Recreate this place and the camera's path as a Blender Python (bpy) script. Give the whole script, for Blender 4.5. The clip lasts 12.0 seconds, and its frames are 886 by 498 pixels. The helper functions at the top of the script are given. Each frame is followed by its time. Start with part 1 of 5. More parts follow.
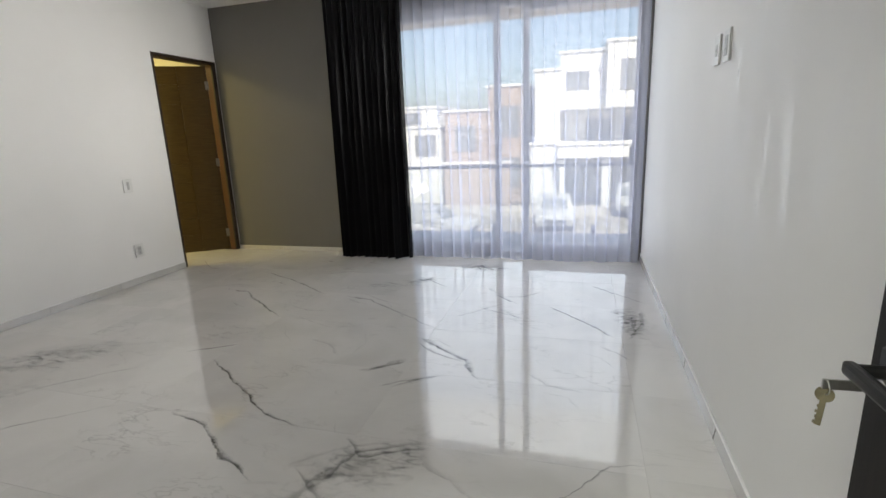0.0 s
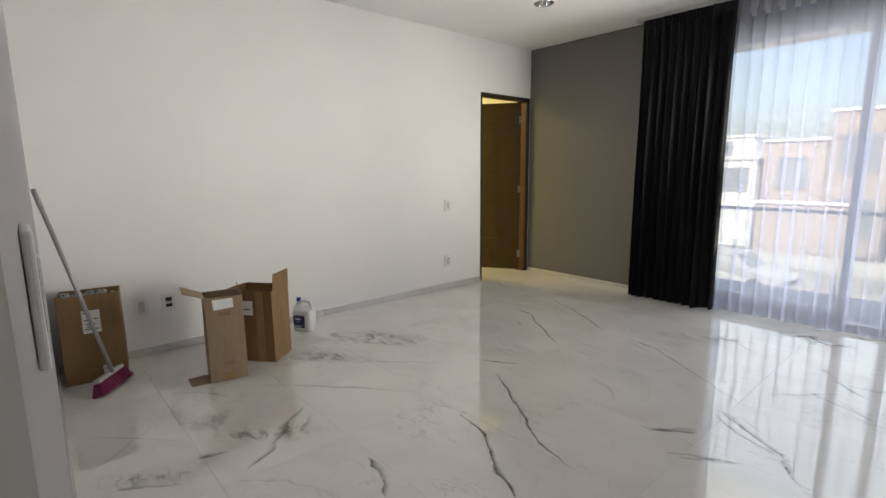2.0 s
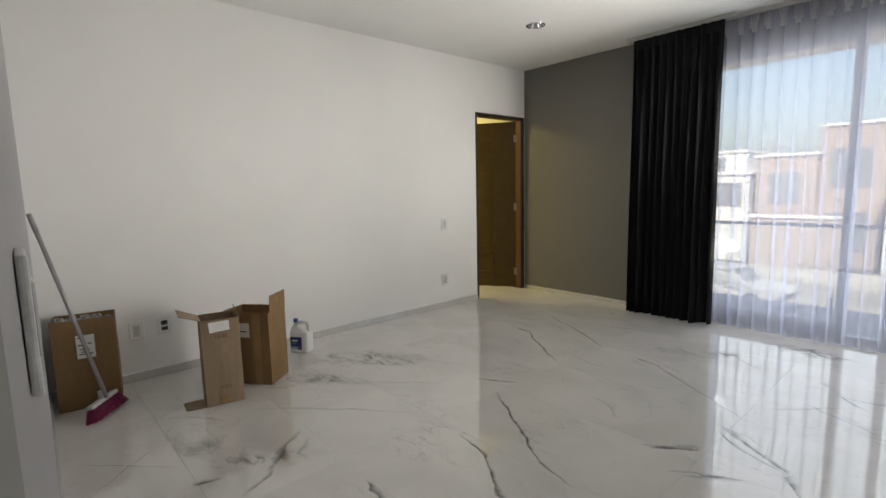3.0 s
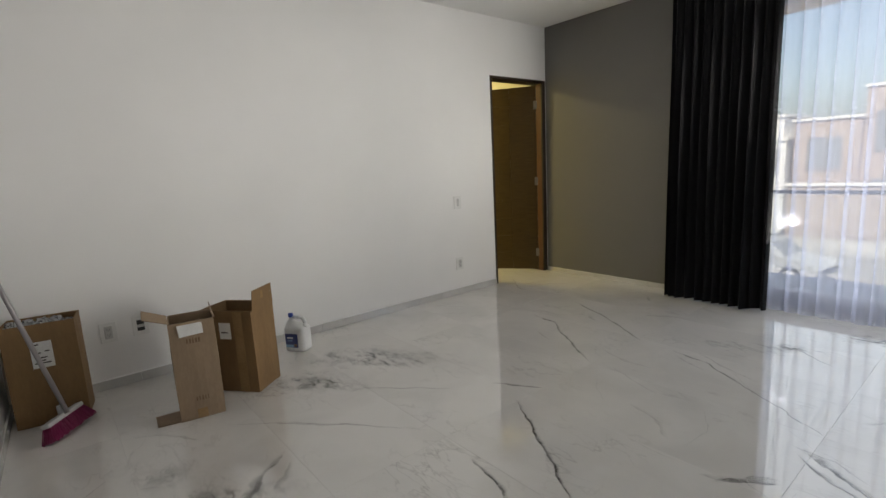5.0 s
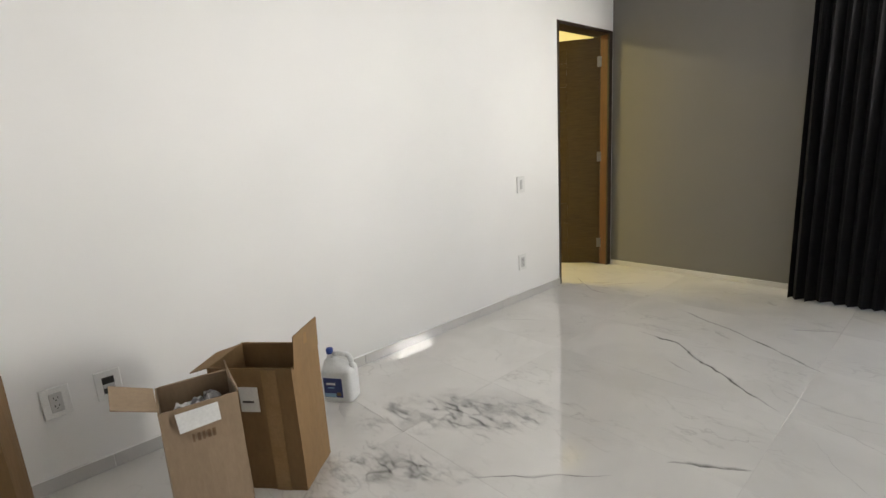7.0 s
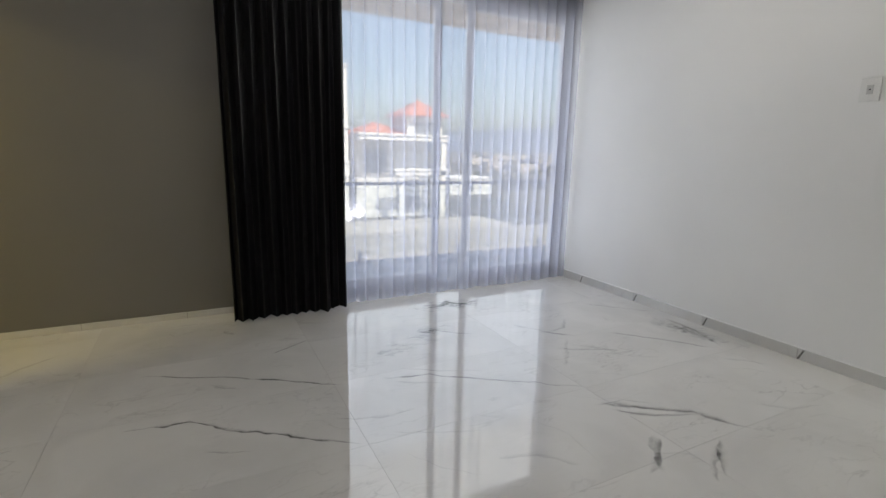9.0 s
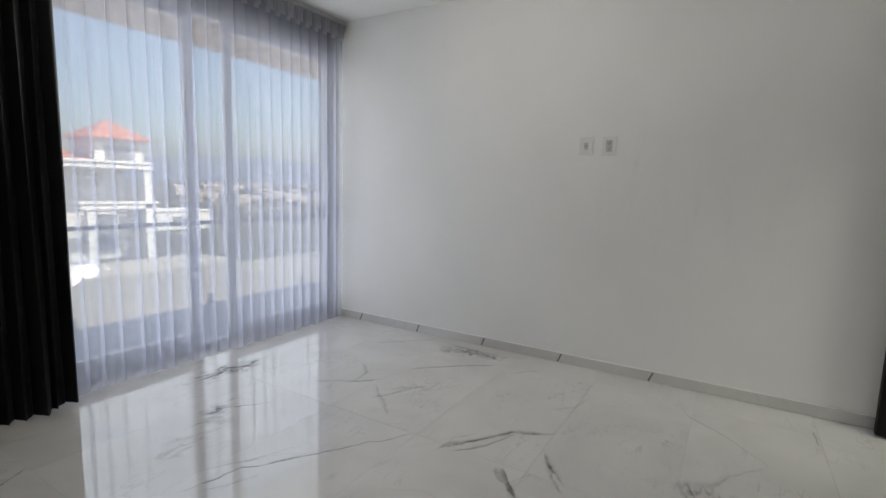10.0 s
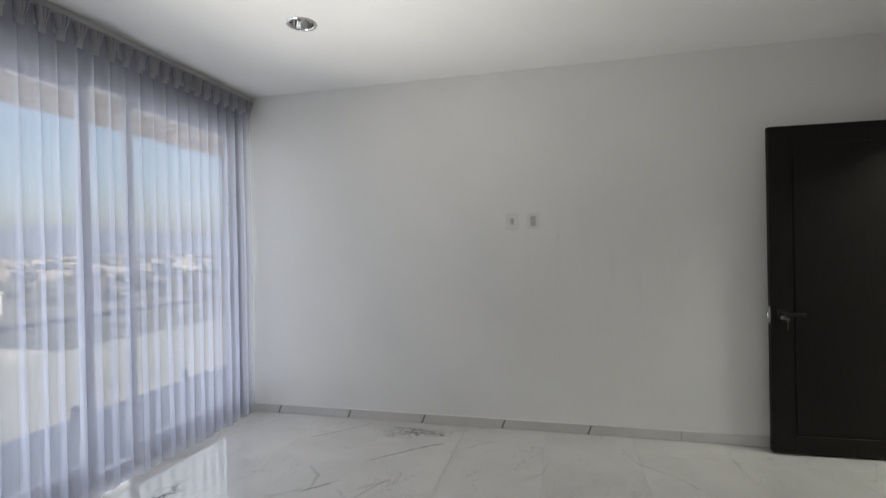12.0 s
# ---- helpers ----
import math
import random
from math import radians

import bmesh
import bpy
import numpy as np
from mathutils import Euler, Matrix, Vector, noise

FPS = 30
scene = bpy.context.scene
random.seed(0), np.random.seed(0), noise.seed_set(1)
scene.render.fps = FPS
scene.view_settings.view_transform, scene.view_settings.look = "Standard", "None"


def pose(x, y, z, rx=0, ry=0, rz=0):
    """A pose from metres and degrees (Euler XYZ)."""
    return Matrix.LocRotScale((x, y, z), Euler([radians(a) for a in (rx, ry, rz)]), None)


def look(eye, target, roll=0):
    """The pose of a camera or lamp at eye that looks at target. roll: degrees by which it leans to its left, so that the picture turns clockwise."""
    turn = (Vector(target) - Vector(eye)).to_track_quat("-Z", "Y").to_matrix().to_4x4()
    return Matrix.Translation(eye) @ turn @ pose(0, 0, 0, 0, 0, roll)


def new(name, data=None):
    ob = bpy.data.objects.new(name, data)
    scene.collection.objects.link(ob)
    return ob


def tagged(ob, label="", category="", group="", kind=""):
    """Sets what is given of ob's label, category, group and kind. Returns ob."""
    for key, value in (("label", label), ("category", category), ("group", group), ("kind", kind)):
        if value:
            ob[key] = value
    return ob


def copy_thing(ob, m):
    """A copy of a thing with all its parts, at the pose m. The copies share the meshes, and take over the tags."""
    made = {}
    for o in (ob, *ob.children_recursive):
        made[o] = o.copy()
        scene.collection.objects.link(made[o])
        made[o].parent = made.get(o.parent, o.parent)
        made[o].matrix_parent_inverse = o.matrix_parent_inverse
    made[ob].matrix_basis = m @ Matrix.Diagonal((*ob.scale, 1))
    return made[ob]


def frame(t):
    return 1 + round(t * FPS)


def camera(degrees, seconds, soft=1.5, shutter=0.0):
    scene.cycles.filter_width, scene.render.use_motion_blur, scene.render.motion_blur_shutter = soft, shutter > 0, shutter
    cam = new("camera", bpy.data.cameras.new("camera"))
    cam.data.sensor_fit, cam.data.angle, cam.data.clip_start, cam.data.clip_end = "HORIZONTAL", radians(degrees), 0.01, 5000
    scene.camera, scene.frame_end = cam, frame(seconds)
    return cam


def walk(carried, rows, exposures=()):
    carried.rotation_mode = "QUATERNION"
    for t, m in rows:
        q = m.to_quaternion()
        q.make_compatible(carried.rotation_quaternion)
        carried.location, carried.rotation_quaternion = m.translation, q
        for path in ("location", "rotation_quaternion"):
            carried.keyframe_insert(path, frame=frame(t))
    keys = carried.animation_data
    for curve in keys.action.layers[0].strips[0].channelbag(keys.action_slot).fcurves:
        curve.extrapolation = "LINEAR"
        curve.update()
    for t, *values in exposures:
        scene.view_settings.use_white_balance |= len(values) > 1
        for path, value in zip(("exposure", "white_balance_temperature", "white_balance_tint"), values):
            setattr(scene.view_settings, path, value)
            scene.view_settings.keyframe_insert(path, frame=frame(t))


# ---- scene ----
cam = camera(85.1, 12.0)
PATH = [
    (0, (4.06, -4.908, 1.279), (3.51, -3.041, 0.816), -2.3),
    (0.5, (4.022, -4.902, 1.341), (3.279, -3.1, 0.895), -0.6),
    (1, (3.974, -4.909, 1.304), (2.833, -3.31, 0.927), -0.8),
    (1.5, (3.941, -4.93, 1.315), (2.551, -3.533, 0.971), -0.5),
    (2, (3.939, -4.93, 1.319), (2.457, -3.627, 0.992), -0.5),
    (2.5, (3.939, -4.93, 1.315), (2.446, -3.632, 1.021), -0.7),
    (3, (3.94, -4.93, 1.318), (2.459, -3.61, 1.068), -1.3),
    (3.2, (3.945, -4.93, 1.317), (2.475, -3.595, 1.079), -1.7),
    (4.8, (3.71, -4.613, 1.311), (2.216, -3.325, 0.98), -3.0),
    (5, (3.612, -4.534, 1.282), (2.08, -3.292, 0.946), -3.0),
    (5.5, (3.34, -4.452, 1.277), (1.7, -3.372, 0.899), -3.5),
    (6, (3.042, -4.416, 1.252), (1.371, -3.388, 0.866), -3.6),
    (6.5, (2.731, -4.426, 1.248), (1.084, -3.37, 0.831), -3.8),
    (6.7, (2.575, -4.411, 1.258), (0.979, -3.283, 0.835), -3.8),
    (8.3, (1.637, -4.01, 1.272), (1.631, -2.055, 0.853), -1.0),
    (8.5, (1.529, -3.956, 1.225), (1.796, -2.017, 0.815), -0.5),
    (9, (1.356, -3.762, 1.219), (2.252, -2.019, 0.819), 1.3),
    (9.5, (1.281, -3.52, 1.195), (2.626, -2.076, 0.87), 1.8),
    (10, (1.158, -3.311, 1.272), (2.861, -2.293, 1.02), 1.7),
    (10.5, (1.073, -3.145, 1.336), (2.95, -2.471, 1.191), 1.3),
    (11, (1.021, -2.919, 1.371), (2.973, -2.488, 1.323), 0.0),
    (11.5, (0.96, -2.782, 1.401), (2.926, -2.417, 1.387), -0.9),
    (12, (0.908, -2.745, 1.402), (2.85, -2.27, 1.395), -1.1),
]
walk(cam, [(t, look(eye, target, roll)) for t, eye, target, roll in PATH],
     [(0, 1.17, 6860, 10), (0.5, 0.87, 6910, 10), (1, 0.73, 6760, 10), (1.5, 1.02, 6760, 10), (2, 1.30, 7000, 10), (2.5, 1.20, 7050, 10), (4, 1.10, 7050, 10), (5, 0.98, 6950, 10), (5.5, 1.63, 6950, 10), (6.5, 1.92, 6950, 10), (8.3, 0.93, 7000, 10), (9, 1.00, 6900, 10), (9.5, 0.90, 6900, 10), (10.5, 0.82, 6850, 10), (11.5, 0.75, 6850, 10), (12, 0.75, 6850, 10)])

# ---- light ----
world = bpy.data.worlds.new("world")
scene.world = world
world.use_nodes = True
wn = world.node_tree.nodes
sky = wn.new("ShaderNodeTexSky")
sky.sky_type, sky.sun_disc = "NISHITA", False
sky.dust_density = 3.0
SUN_EL, SUN_AZ = 53.0, 160.0  # degrees; azimuth clockwise from +y
sky.sun_elevation, sky.sun_rotation = radians(SUN_EL), radians(SUN_AZ)
world.node_tree.links.new(sky.outputs[0], wn["Background"].inputs[0])
wn["Background"].inputs[1].default_value = 0.088


def lamp(name, kind, m, power, colour, **more):
    data = bpy.data.lights.new(name, kind)
    data.energy, data.color = power, colour
    if kind == "SUN":
        data.angle = radians(0.5)
    if kind == "AREA":
        data.shape, data.size, data.size_y = "RECTANGLE", more["size"][0], more["size"][1]
        data.spread = radians(more.get("spread", 180))
    ob = new(name, data)
    ob.matrix_world = m
    return ob


sa, se = radians(SUN_AZ), radians(SUN_EL)
lamp("sun", "SUN", look((0, 0, 30), (-math.sin(sa) * math.cos(se), -math.cos(sa) * math.cos(se), 30 - math.sin(se))), 2.6, (1.0, 0.95, 0.87))
# added lamps for sky and sunlit-street daylight; the first fills the window's opening
def toward(az, el):
    """A direction: az degrees west of south, el degrees up."""
    az, el = radians(az), radians(el)
    return Vector((-math.sin(az) * math.cos(el), -math.cos(az) * math.cos(el), math.sin(el)))


lamp("window_fill", "AREA", look((3.42, 0.11, 1.24), (3.42, -1.0, 1.24)), 14.0, (0.85, 0.90, 1.0), size=(2.2, 2.3))
# unseen fill lamps indoors, before the curtain, aimed at ceiling and west wall
for place, az, el, watts, size, spread, colour in (
        ((2.75, -0.42, 0.60), 27, 47, 4.2, (0.9, 0.40), 84, (1.0, 0.99, 0.97)),
        ((3.35, -0.42, 0.60), 6, 48, 5.2, (0.9, 0.40), 80, (1.0, 0.99, 0.97)),
        ((3.95, -0.52, 1.10), 43, 4, 3.0, (0.7, 0.90), 50, (1.0, 0.99, 0.97)),
        ((2.80, -0.42, 1.80), 72, -6, 2.9, (0.45, 0.80), 80, (1.0, 0.99, 0.97))):
    lamp("window_fill", "AREA", look(place, Vector(place) + toward(az, el)), watts, colour, size=size, spread=spread)
lamp("bath_lamp", "AREA", look((-1.65, -1.35, 2.66), (-1.65, -1.35, 0)), 19, (0.98, 0.83, 0.36), size=(0.6, 0.6))
lamp("hall_lamp", "AREA", look((3.6, -6.0, 2.66), (3.6, -6.0, 0)), 25, (0.95, 1.0, 0.93), size=(0.8, 0.8))


# ---- materials ----
def material(name):
    m = bpy.data.materials.new(name)
    m.use_nodes = True
    return m, m.node_tree.nodes, m.node_tree.links, m.node_tree.nodes["Principled BSDF"]


def noise_node(nodes, links, scale, detail=4.0, rough=0.55, stretch=None, distort=0.0, space="Object"):
    co = nodes.new("ShaderNodeTexCoord")
    tex = nodes.new("ShaderNodeTexNoise")
    tex.inputs["Scale"].default_value, tex.inputs["Detail"].default_value = scale, detail
    tex.inputs["Roughness"].default_value, tex.inputs["Distortion"].default_value = rough, distort
    src = co.outputs[space]
    if stretch:
        mp = nodes.new("ShaderNodeMapping")
        mp.inputs["Scale"].default_value = stretch
        links.new(src, mp.inputs[0])
        src = mp.outputs[0]
    links.new(src, tex.inputs["Vector"])
    return tex


def ramp(nodes, links, fac, stops):
    r = nodes.new("ShaderNodeValToRGB")
    els = r.color_ramp.elements
    while len(els) < len(stops):
        els.new(0.5)
    for e, (p, c) in zip(els, stops):
        e.position, e.color = p, (*c, 1) if len(c) == 3 else c
    links.new(fac, r.inputs[0])
    return r


def mix(nodes, links, fac, a, b, kind="MIX"):
    n = nodes.new("ShaderNodeMix")
    n.data_type, n.blend_type = "RGBA", kind
    for sock, v in ((n.inputs[0], fac), (n.inputs[6], a), (n.inputs[7], b)):
        if isinstance(v, (int, float)):
            sock.default_value = v
        elif isinstance(v, tuple):
            sock.default_value = (*v, 1)
        else:
            links.new(v, sock)
    return n.outputs[2]


def bump(nodes, links, height, strength, dist, bsdf):
    b = nodes.new("ShaderNodeBump")
    b.inputs["Strength"].default_value, b.inputs["Distance"].default_value = strength, dist
    links.new(height, b.inputs["Height"])
    links.new(b.outputs[0], bsdf.inputs["Normal"])


def surface(name, low, high, scale=6.0, rough=0.6, metal=0.0, fine=60.0, relief=0.15, stretch=None, spec=0.5, space="Object", rspread=0.08):
    """A surface whose colour wanders between low and high at two scales, with fine relief."""
    m, n, l, b = material(name)
    big = noise_node(n, l, scale, 5, 0.6, stretch, space=space)
    small = noise_node(n, l, fine, 3, 0.6, stretch, space=space)
    base = ramp(n, l, big.outputs[0], [(0.3, low), (0.7, high)]).outputs[0]
    grain = ramp(n, l, small.outputs[0], [(0.25, (0.86, 0.86, 0.86)), (0.75, (1, 1, 1))]).outputs[0]
    l.new(mix(n, l, 1.0, base, grain, "MULTIPLY"), b.inputs["Base Color"])
    rr = n.new("ShaderNodeMapRange")
    rr.inputs[3].default_value, rr.inputs[4].default_value = max(0.02, rough - rspread), min(1, rough + rspread)
    l.new(big.outputs[0], rr.inputs[0])
    l.new(rr.outputs[0], b.inputs["Roughness"])
    b.inputs["Metallic"].default_value = metal
    b.inputs["Specular IOR Level"].default_value = spec
    if relief:
        bump(n, l, small.outputs[0], relief, 0.003, b)
    return m


def wall_paint(name, base, dirt=0.0, rough=0.55):
    """Rolled emulsion over plaster: faint roller stipple, slow waves of the plaster, a few scuffs."""
    m, n, l, b = material(name)
    wave = noise_node(n, l, 1.3, 3, 0.5)
    stipple = noise_node(n, l, 220, 2, 0.5)
    lo = tuple(c * 0.95 for c in base)
    col = ramp(n, l, wave.outputs[0], [(0.3, lo), (0.7, base)]).outputs[0]
    if dirt:
        smear = noise_node(n, l, 2.6, 7, 0.66, (1, 2.2, 0.6), 0.5)
        scuff = ramp(n, l, smear.outputs[0], [(0.49, (0, 0, 0)), (0.64, (dirt, dirt, dirt))]).outputs[0]
        spot = n.new("ShaderNodeVectorMath")
        spot.operation = "DISTANCE"
        spot.inputs[1].default_value = (4.62, -3.0, 1.3)
        co = n.new("ShaderNodeTexCoord")
        l.new(co.outputs["Object"], spot.inputs[0])
        near = ramp(n, l, spot.outputs["Value"], [(0.35, (1, 1, 1)), (1.15, (0, 0, 0))]).outputs[0]
        rubbed = mix(n, l, 1.0, scuff, near, "MULTIPLY")
        col = mix(n, l, rubbed, col, tuple(c * 0.95 for c in base))
    l.new(col, b.inputs["Base Color"])
    b.inputs["Roughness"].default_value = rough
    if dirt:   # rubbed places shine more, and show at a low angle
        l.new(mix(n, l, rubbed, (rough,) * 3, (0.22,) * 3), b.inputs["Roughness"])
    add = n.new("ShaderNodeMath")
    add.operation = "MULTIPLY_ADD"
    add.inputs[1].default_value = 6.0
    l.new(wave.outputs[0], add.inputs[0])
    l.new(stipple.outputs[0], add.inputs[2])
    bump(n, l, add.outputs[0], 0.12, 0.002, b)
    return m


def hairlines(n, l, vec, scale, width, turn, stretch, distort=0.5, detail=4.0):
    """Thin wandering vein lines that run one way and come and go; white on black."""
    mp = n.new("ShaderNodeMapping")
    mp.inputs["Rotation"].default_value, mp.inputs["Scale"].default_value = (0, 0, turn), stretch
    l.new(vec, mp.inputs[0])
    t = n.new("ShaderNodeTexNoise")
    t.inputs["Scale"].default_value, t.inputs["Detail"].default_value, t.inputs["Distortion"].default_value = scale, detail, distort
    l.new(mp.outputs[0], t.inputs["Vector"])
    off = n.new("ShaderNodeMath")
    off.operation = "SUBTRACT"
    off.inputs[1].default_value = 0.5
    l.new(t.outputs[0], off.inputs[0])
    flat = n.new("ShaderNodeMath")
    flat.operation = "ABSOLUTE"
    l.new(off.outputs[0], flat.inputs[0])
    line = ramp(n, l, flat.outputs[0], [(0.0, (1, 1, 1)), (width * 0.3, (0.7, 0.7, 0.7)), (width, (0, 0, 0))]).outputs[0]
    keep = n.new("ShaderNodeTexNoise")
    keep.inputs["Scale"].default_value, keep.inputs["Detail"].default_value = scale * 0.9, 3
    l.new(vec, keep.inputs["Vector"])
    return mix(n, l, 1.0, line, ramp(n, l, keep.outputs[0], [(0.42, (0, 0, 0)), (0.60, (1, 1, 1))]).outputs[0], "MULTIPLY")


def marble(name, tint=(0.70, 0.685, 0.655), rough=0.03):
    """Polished porcelain that looks like white marble: soft clouds and hairline veins, each tile cut elsewhere."""
    m, n, l, b = material(name)
    co = n.new("ShaderNodeTexCoord")
    info = n.new("ShaderNodeObjectInfo")
    off = n.new("ShaderNodeVectorMath")
    off.operation = "SCALE"
    off.inputs[0].default_value = (37, 19, 11)
    l.new(info.outputs["Random"], off.inputs["Scale"])
    vec = n.new("ShaderNodeVectorMath")
    l.new(co.outputs["Object"], vec.inputs[0])
    l.new(off.outputs[0], vec.inputs[1])

    def tex(scale, detail, distort=0.0, rot=0.0, stretch=(1, 1, 1)):
        mp = n.new("ShaderNodeMapping")
        mp.inputs["Rotation"].default_value, mp.inputs["Scale"].default_value = (0, 0, rot), stretch
        l.new(vec.outputs[0], mp.inputs[0])
        t = n.new("ShaderNodeTexNoise")
        t.inputs["Scale"].default_value, t.inputs["Detail"].default_value, t.inputs["Distortion"].default_value = scale, detail, distort
        l.new(mp.outputs[0], t.inputs["Vector"])
        return t.outputs[0]

    cloud = ramp(n, l, tex(2.2, 4, 0.6), [(0.35, tuple(c * 0.90 for c in tint)), (0.62, tint)]).outputs[0]
    ridge = n.new("ShaderNodeMath")
    ridge.operation = "SUBTRACT"
    ridge.inputs[1].default_value = 0.5
    l.new(tex(1.5, 5, 0.9, 0.7, (1, 2.6, 1)), ridge.inputs[0])
    absol = n.new("ShaderNodeMath")
    absol.operation = "ABSOLUTE"
    l.new(ridge.outputs[0], absol.inputs[0])
    line = ramp(n, l, absol.outputs[0], [(0.0, (1, 1, 1)), (0.011, (0, 0, 0))]).outputs[0]
    gate = ramp(n, l, tex(1.7, 2), [(0.55, (0, 0, 0)), (0.72, (0.30, 0.30, 0.30))]).outputs[0]
    strength = mix(n, l, 1.0, line, gate, "MULTIPLY")
    veined = mix(n, l, strength, cloud, (0.30, 0.29, 0.28))
    spots = ramp(n, l, tex(2.6, 3), [(0.46, (0, 0, 0)), (0.62, (0.3, 0.3, 0.3))]).outputs[0]
    both = mix(n, l, 1.0, hairlines(n, l, vec.outputs[0], 3.0, 0.016, -0.7, (1.0, 2.4, 1.0), 0.4), hairlines(n, l, vec.outputs[0], 2.4, 0.012, 0.6, (1.0, 2.6, 1.0), 0.4), "ADD")
    flecks = mix(n, l, 1.0, both, spots, "MULTIPLY")
    l.new(mix(n, l, flecks, veined, (0.27, 0.26, 0.245)), b.inputs["Base Color"])
    smear = ramp(n, l, tex(3.5, 5), [(0.4, (rough * 0.8,) * 3), (0.75, (rough * 1.9,) * 3)]).outputs[0]
    l.new(smear, b.inputs["Roughness"])
    b.inputs["IOR"].default_value = 2.2
    return m


def wood(name, dark, light, rough=0.4, axis=(9, 9, 0.6)):
    m, n, l, b = material(name)
    grain = noise_node(n, l, 9.0, 6, 0.65, axis, 0.6)
    pore = noise_node(n, l, 60.0, 3, 0.6, axis)
    col = ramp(n, l, grain.outputs[0], [(0.3, dark), (0.7, light)]).outputs[0]
    fine = ramp(n, l, pore.outputs[0], [(0.3, (0.75, 0.75, 0.75)), (0.7, (1, 1, 1))]).outputs[0]
    l.new(mix(n, l, 1.0, col, fine, "MULTIPLY"), b.inputs["Base Color"])
    b.inputs["Roughness"].default_value = rough
    bump(n, l, pore.outputs[0], 0.12, 0.001, b)
    return m


def cloth(name, colour, clear=0.0, through_share=0.0):
    """Woven cloth; clear: the share of light that passes the open weave, through_share: how much the threads glow when lit from behind."""
    m, n, l, b = material(name)
    weave = noise_node(n, l, 5.0, 4, 0.6, (6, 6, 0.5))
    col = ramp(n, l, weave.outputs[0], [(0.3, tuple(c * 0.94 for c in colour)), (0.7, colour)]).outputs[0]
    dif, tra, clr = n.new("ShaderNodeBsdfDiffuse"), n.new("ShaderNodeBsdfTranslucent"), n.new("ShaderNodeBsdfTransparent")
    l.new(col, dif.inputs[0])
    l.new(col, tra.inputs[0])
    one, two = n.new("ShaderNodeMixShader"), n.new("ShaderNodeMixShader")
    one.inputs[0].default_value, two.inputs[0].default_value = through_share, clear
    l.new(dif.outputs[0], one.inputs[1])
    l.new(tra.outputs[0], one.inputs[2])
    l.new(one.outputs[0], two.inputs[1])
    l.new(clr.outputs[0], two.inputs[2])
    l.new(two.outputs[0], n["Material Output"].inputs[0])
    return m


def pane_glass(name, tint=(0.96, 0.98, 0.97)):
    m, n, l, b = material(name)
    clr, gls, mx = n.new("ShaderNodeBsdfTransparent"), n.new("ShaderNodeBsdfGlossy"), n.new("ShaderNodeMixShader")
    clr.inputs[0].default_value, gls.inputs["Roughness"].default_value = (*tint, 1), 0.0
    mx.inputs[0].default_value = 0.045
    l.new(clr.outputs[0], mx.inputs[1])
    l.new(gls.outputs[0], mx.inputs[2])
    l.new(mx.outputs[0], n["Material Output"].inputs[0])
    return m


WHITE = wall_paint("white_wall_paint", (0.83, 0.825, 0.81))
SCUFFED = wall_paint("scuffed_white_wall_paint", (0.83, 0.825, 0.81), dirt=0.9)
GREY = wall_paint("grey_wall_paint", (0.165, 0.158, 0.146))
# south wall: a white wall's shade put into the paint as pale grey
SHADED_WHITE = wall_paint("shaded_white_wall_paint", (0.40, 0.39, 0.40))
CEILING = wall_paint("ceiling_paint", (0.82, 0.82, 0.81), rough=0.7)
CREAM = wall_paint("cream_wall_paint", (0.80, 0.77, 0.68))
MARBLE = marble("polished_marble_tile")
SKIRT = marble("marble_skirting", (0.60, 0.59, 0.57), 0.14)
GROUT = surface("tile_grout", (0.48, 0.47, 0.45), (0.55, 0.54, 0.52), rough=0.9)
WALNUT = wood("walnut_veneer", (0.056, 0.034, 0.010), (0.100, 0.064, 0.021), 0.28, (1.5, 0.8, 12))
WALNUT.node_tree.nodes["Principled BSDF"].inputs["Specular IOR Level"].default_value = 0.25
WALNUT_EDGE = wood("walnut_edge", (0.085, 0.028, 0.008), (0.15, 0.053, 0.014), 0.3)
FRAME_DARK = wood("dark_door_frame", (0.022, 0.013, 0.009), (0.042, 0.026, 0.017), 0.35)
ESPRESSO = wood("espresso_veneer", (0.007, 0.0055, 0.0045), (0.013, 0.010, 0.008), 0.5)
ESPRESSO.node_tree.nodes["Principled BSDF"].inputs["Specular IOR Level"].default_value = 0.2
STEEL = surface("brushed_steel", (0.55, 0.54, 0.52), (0.68, 0.67, 0.65), 20, 0.3, 1.0, 150, 0.05)
HINGE_STEEL = surface("dull_hinge_steel", (0.24, 0.22, 0.19), (0.32, 0.30, 0.26), 20, 0.45, 0.9, 150, 0.05)
CHROME = surface("chrome", (0.75, 0.75, 0.75), (0.85, 0.85, 0.85), 8, 0.1, 1.0, 90, 0.0, rspread=0.03)
BLACK_METAL = surface("black_metal", (0.012, 0.012, 0.012), (0.025, 0.024, 0.024), 20, 0.35, 0.3, 120, 0.05)
ALU = surface("window_aluminium", (0.33, 0.33, 0.35), (0.40, 0.40, 0.42), 10, 0.4, 0.4, 140, 0.05)
PLASTIC = surface("white_plastic", (0.76, 0.76, 0.74), (0.82, 0.82, 0.80), 12, 0.35, 0, 200, 0.03)
PLASTIC_GREY = surface("pale_grey_plastic", (0.50, 0.50, 0.49), (0.56, 0.56, 0.55), 12, 0.4, 0, 200, 0.03)
DARK_SLOT = surface("dark_slot", (0.02, 0.02, 0.02), (0.035, 0.035, 0.035), 30, 0.5, 0, 200, 0.0)
BLACKOUT = surface("black_curtain_cloth", (0.0045, 0.0045, 0.006), (0.007, 0.007, 0.009), 5, 0.6, 0, 400, 0.2, (6, 6, 0.5), spec=0.17)
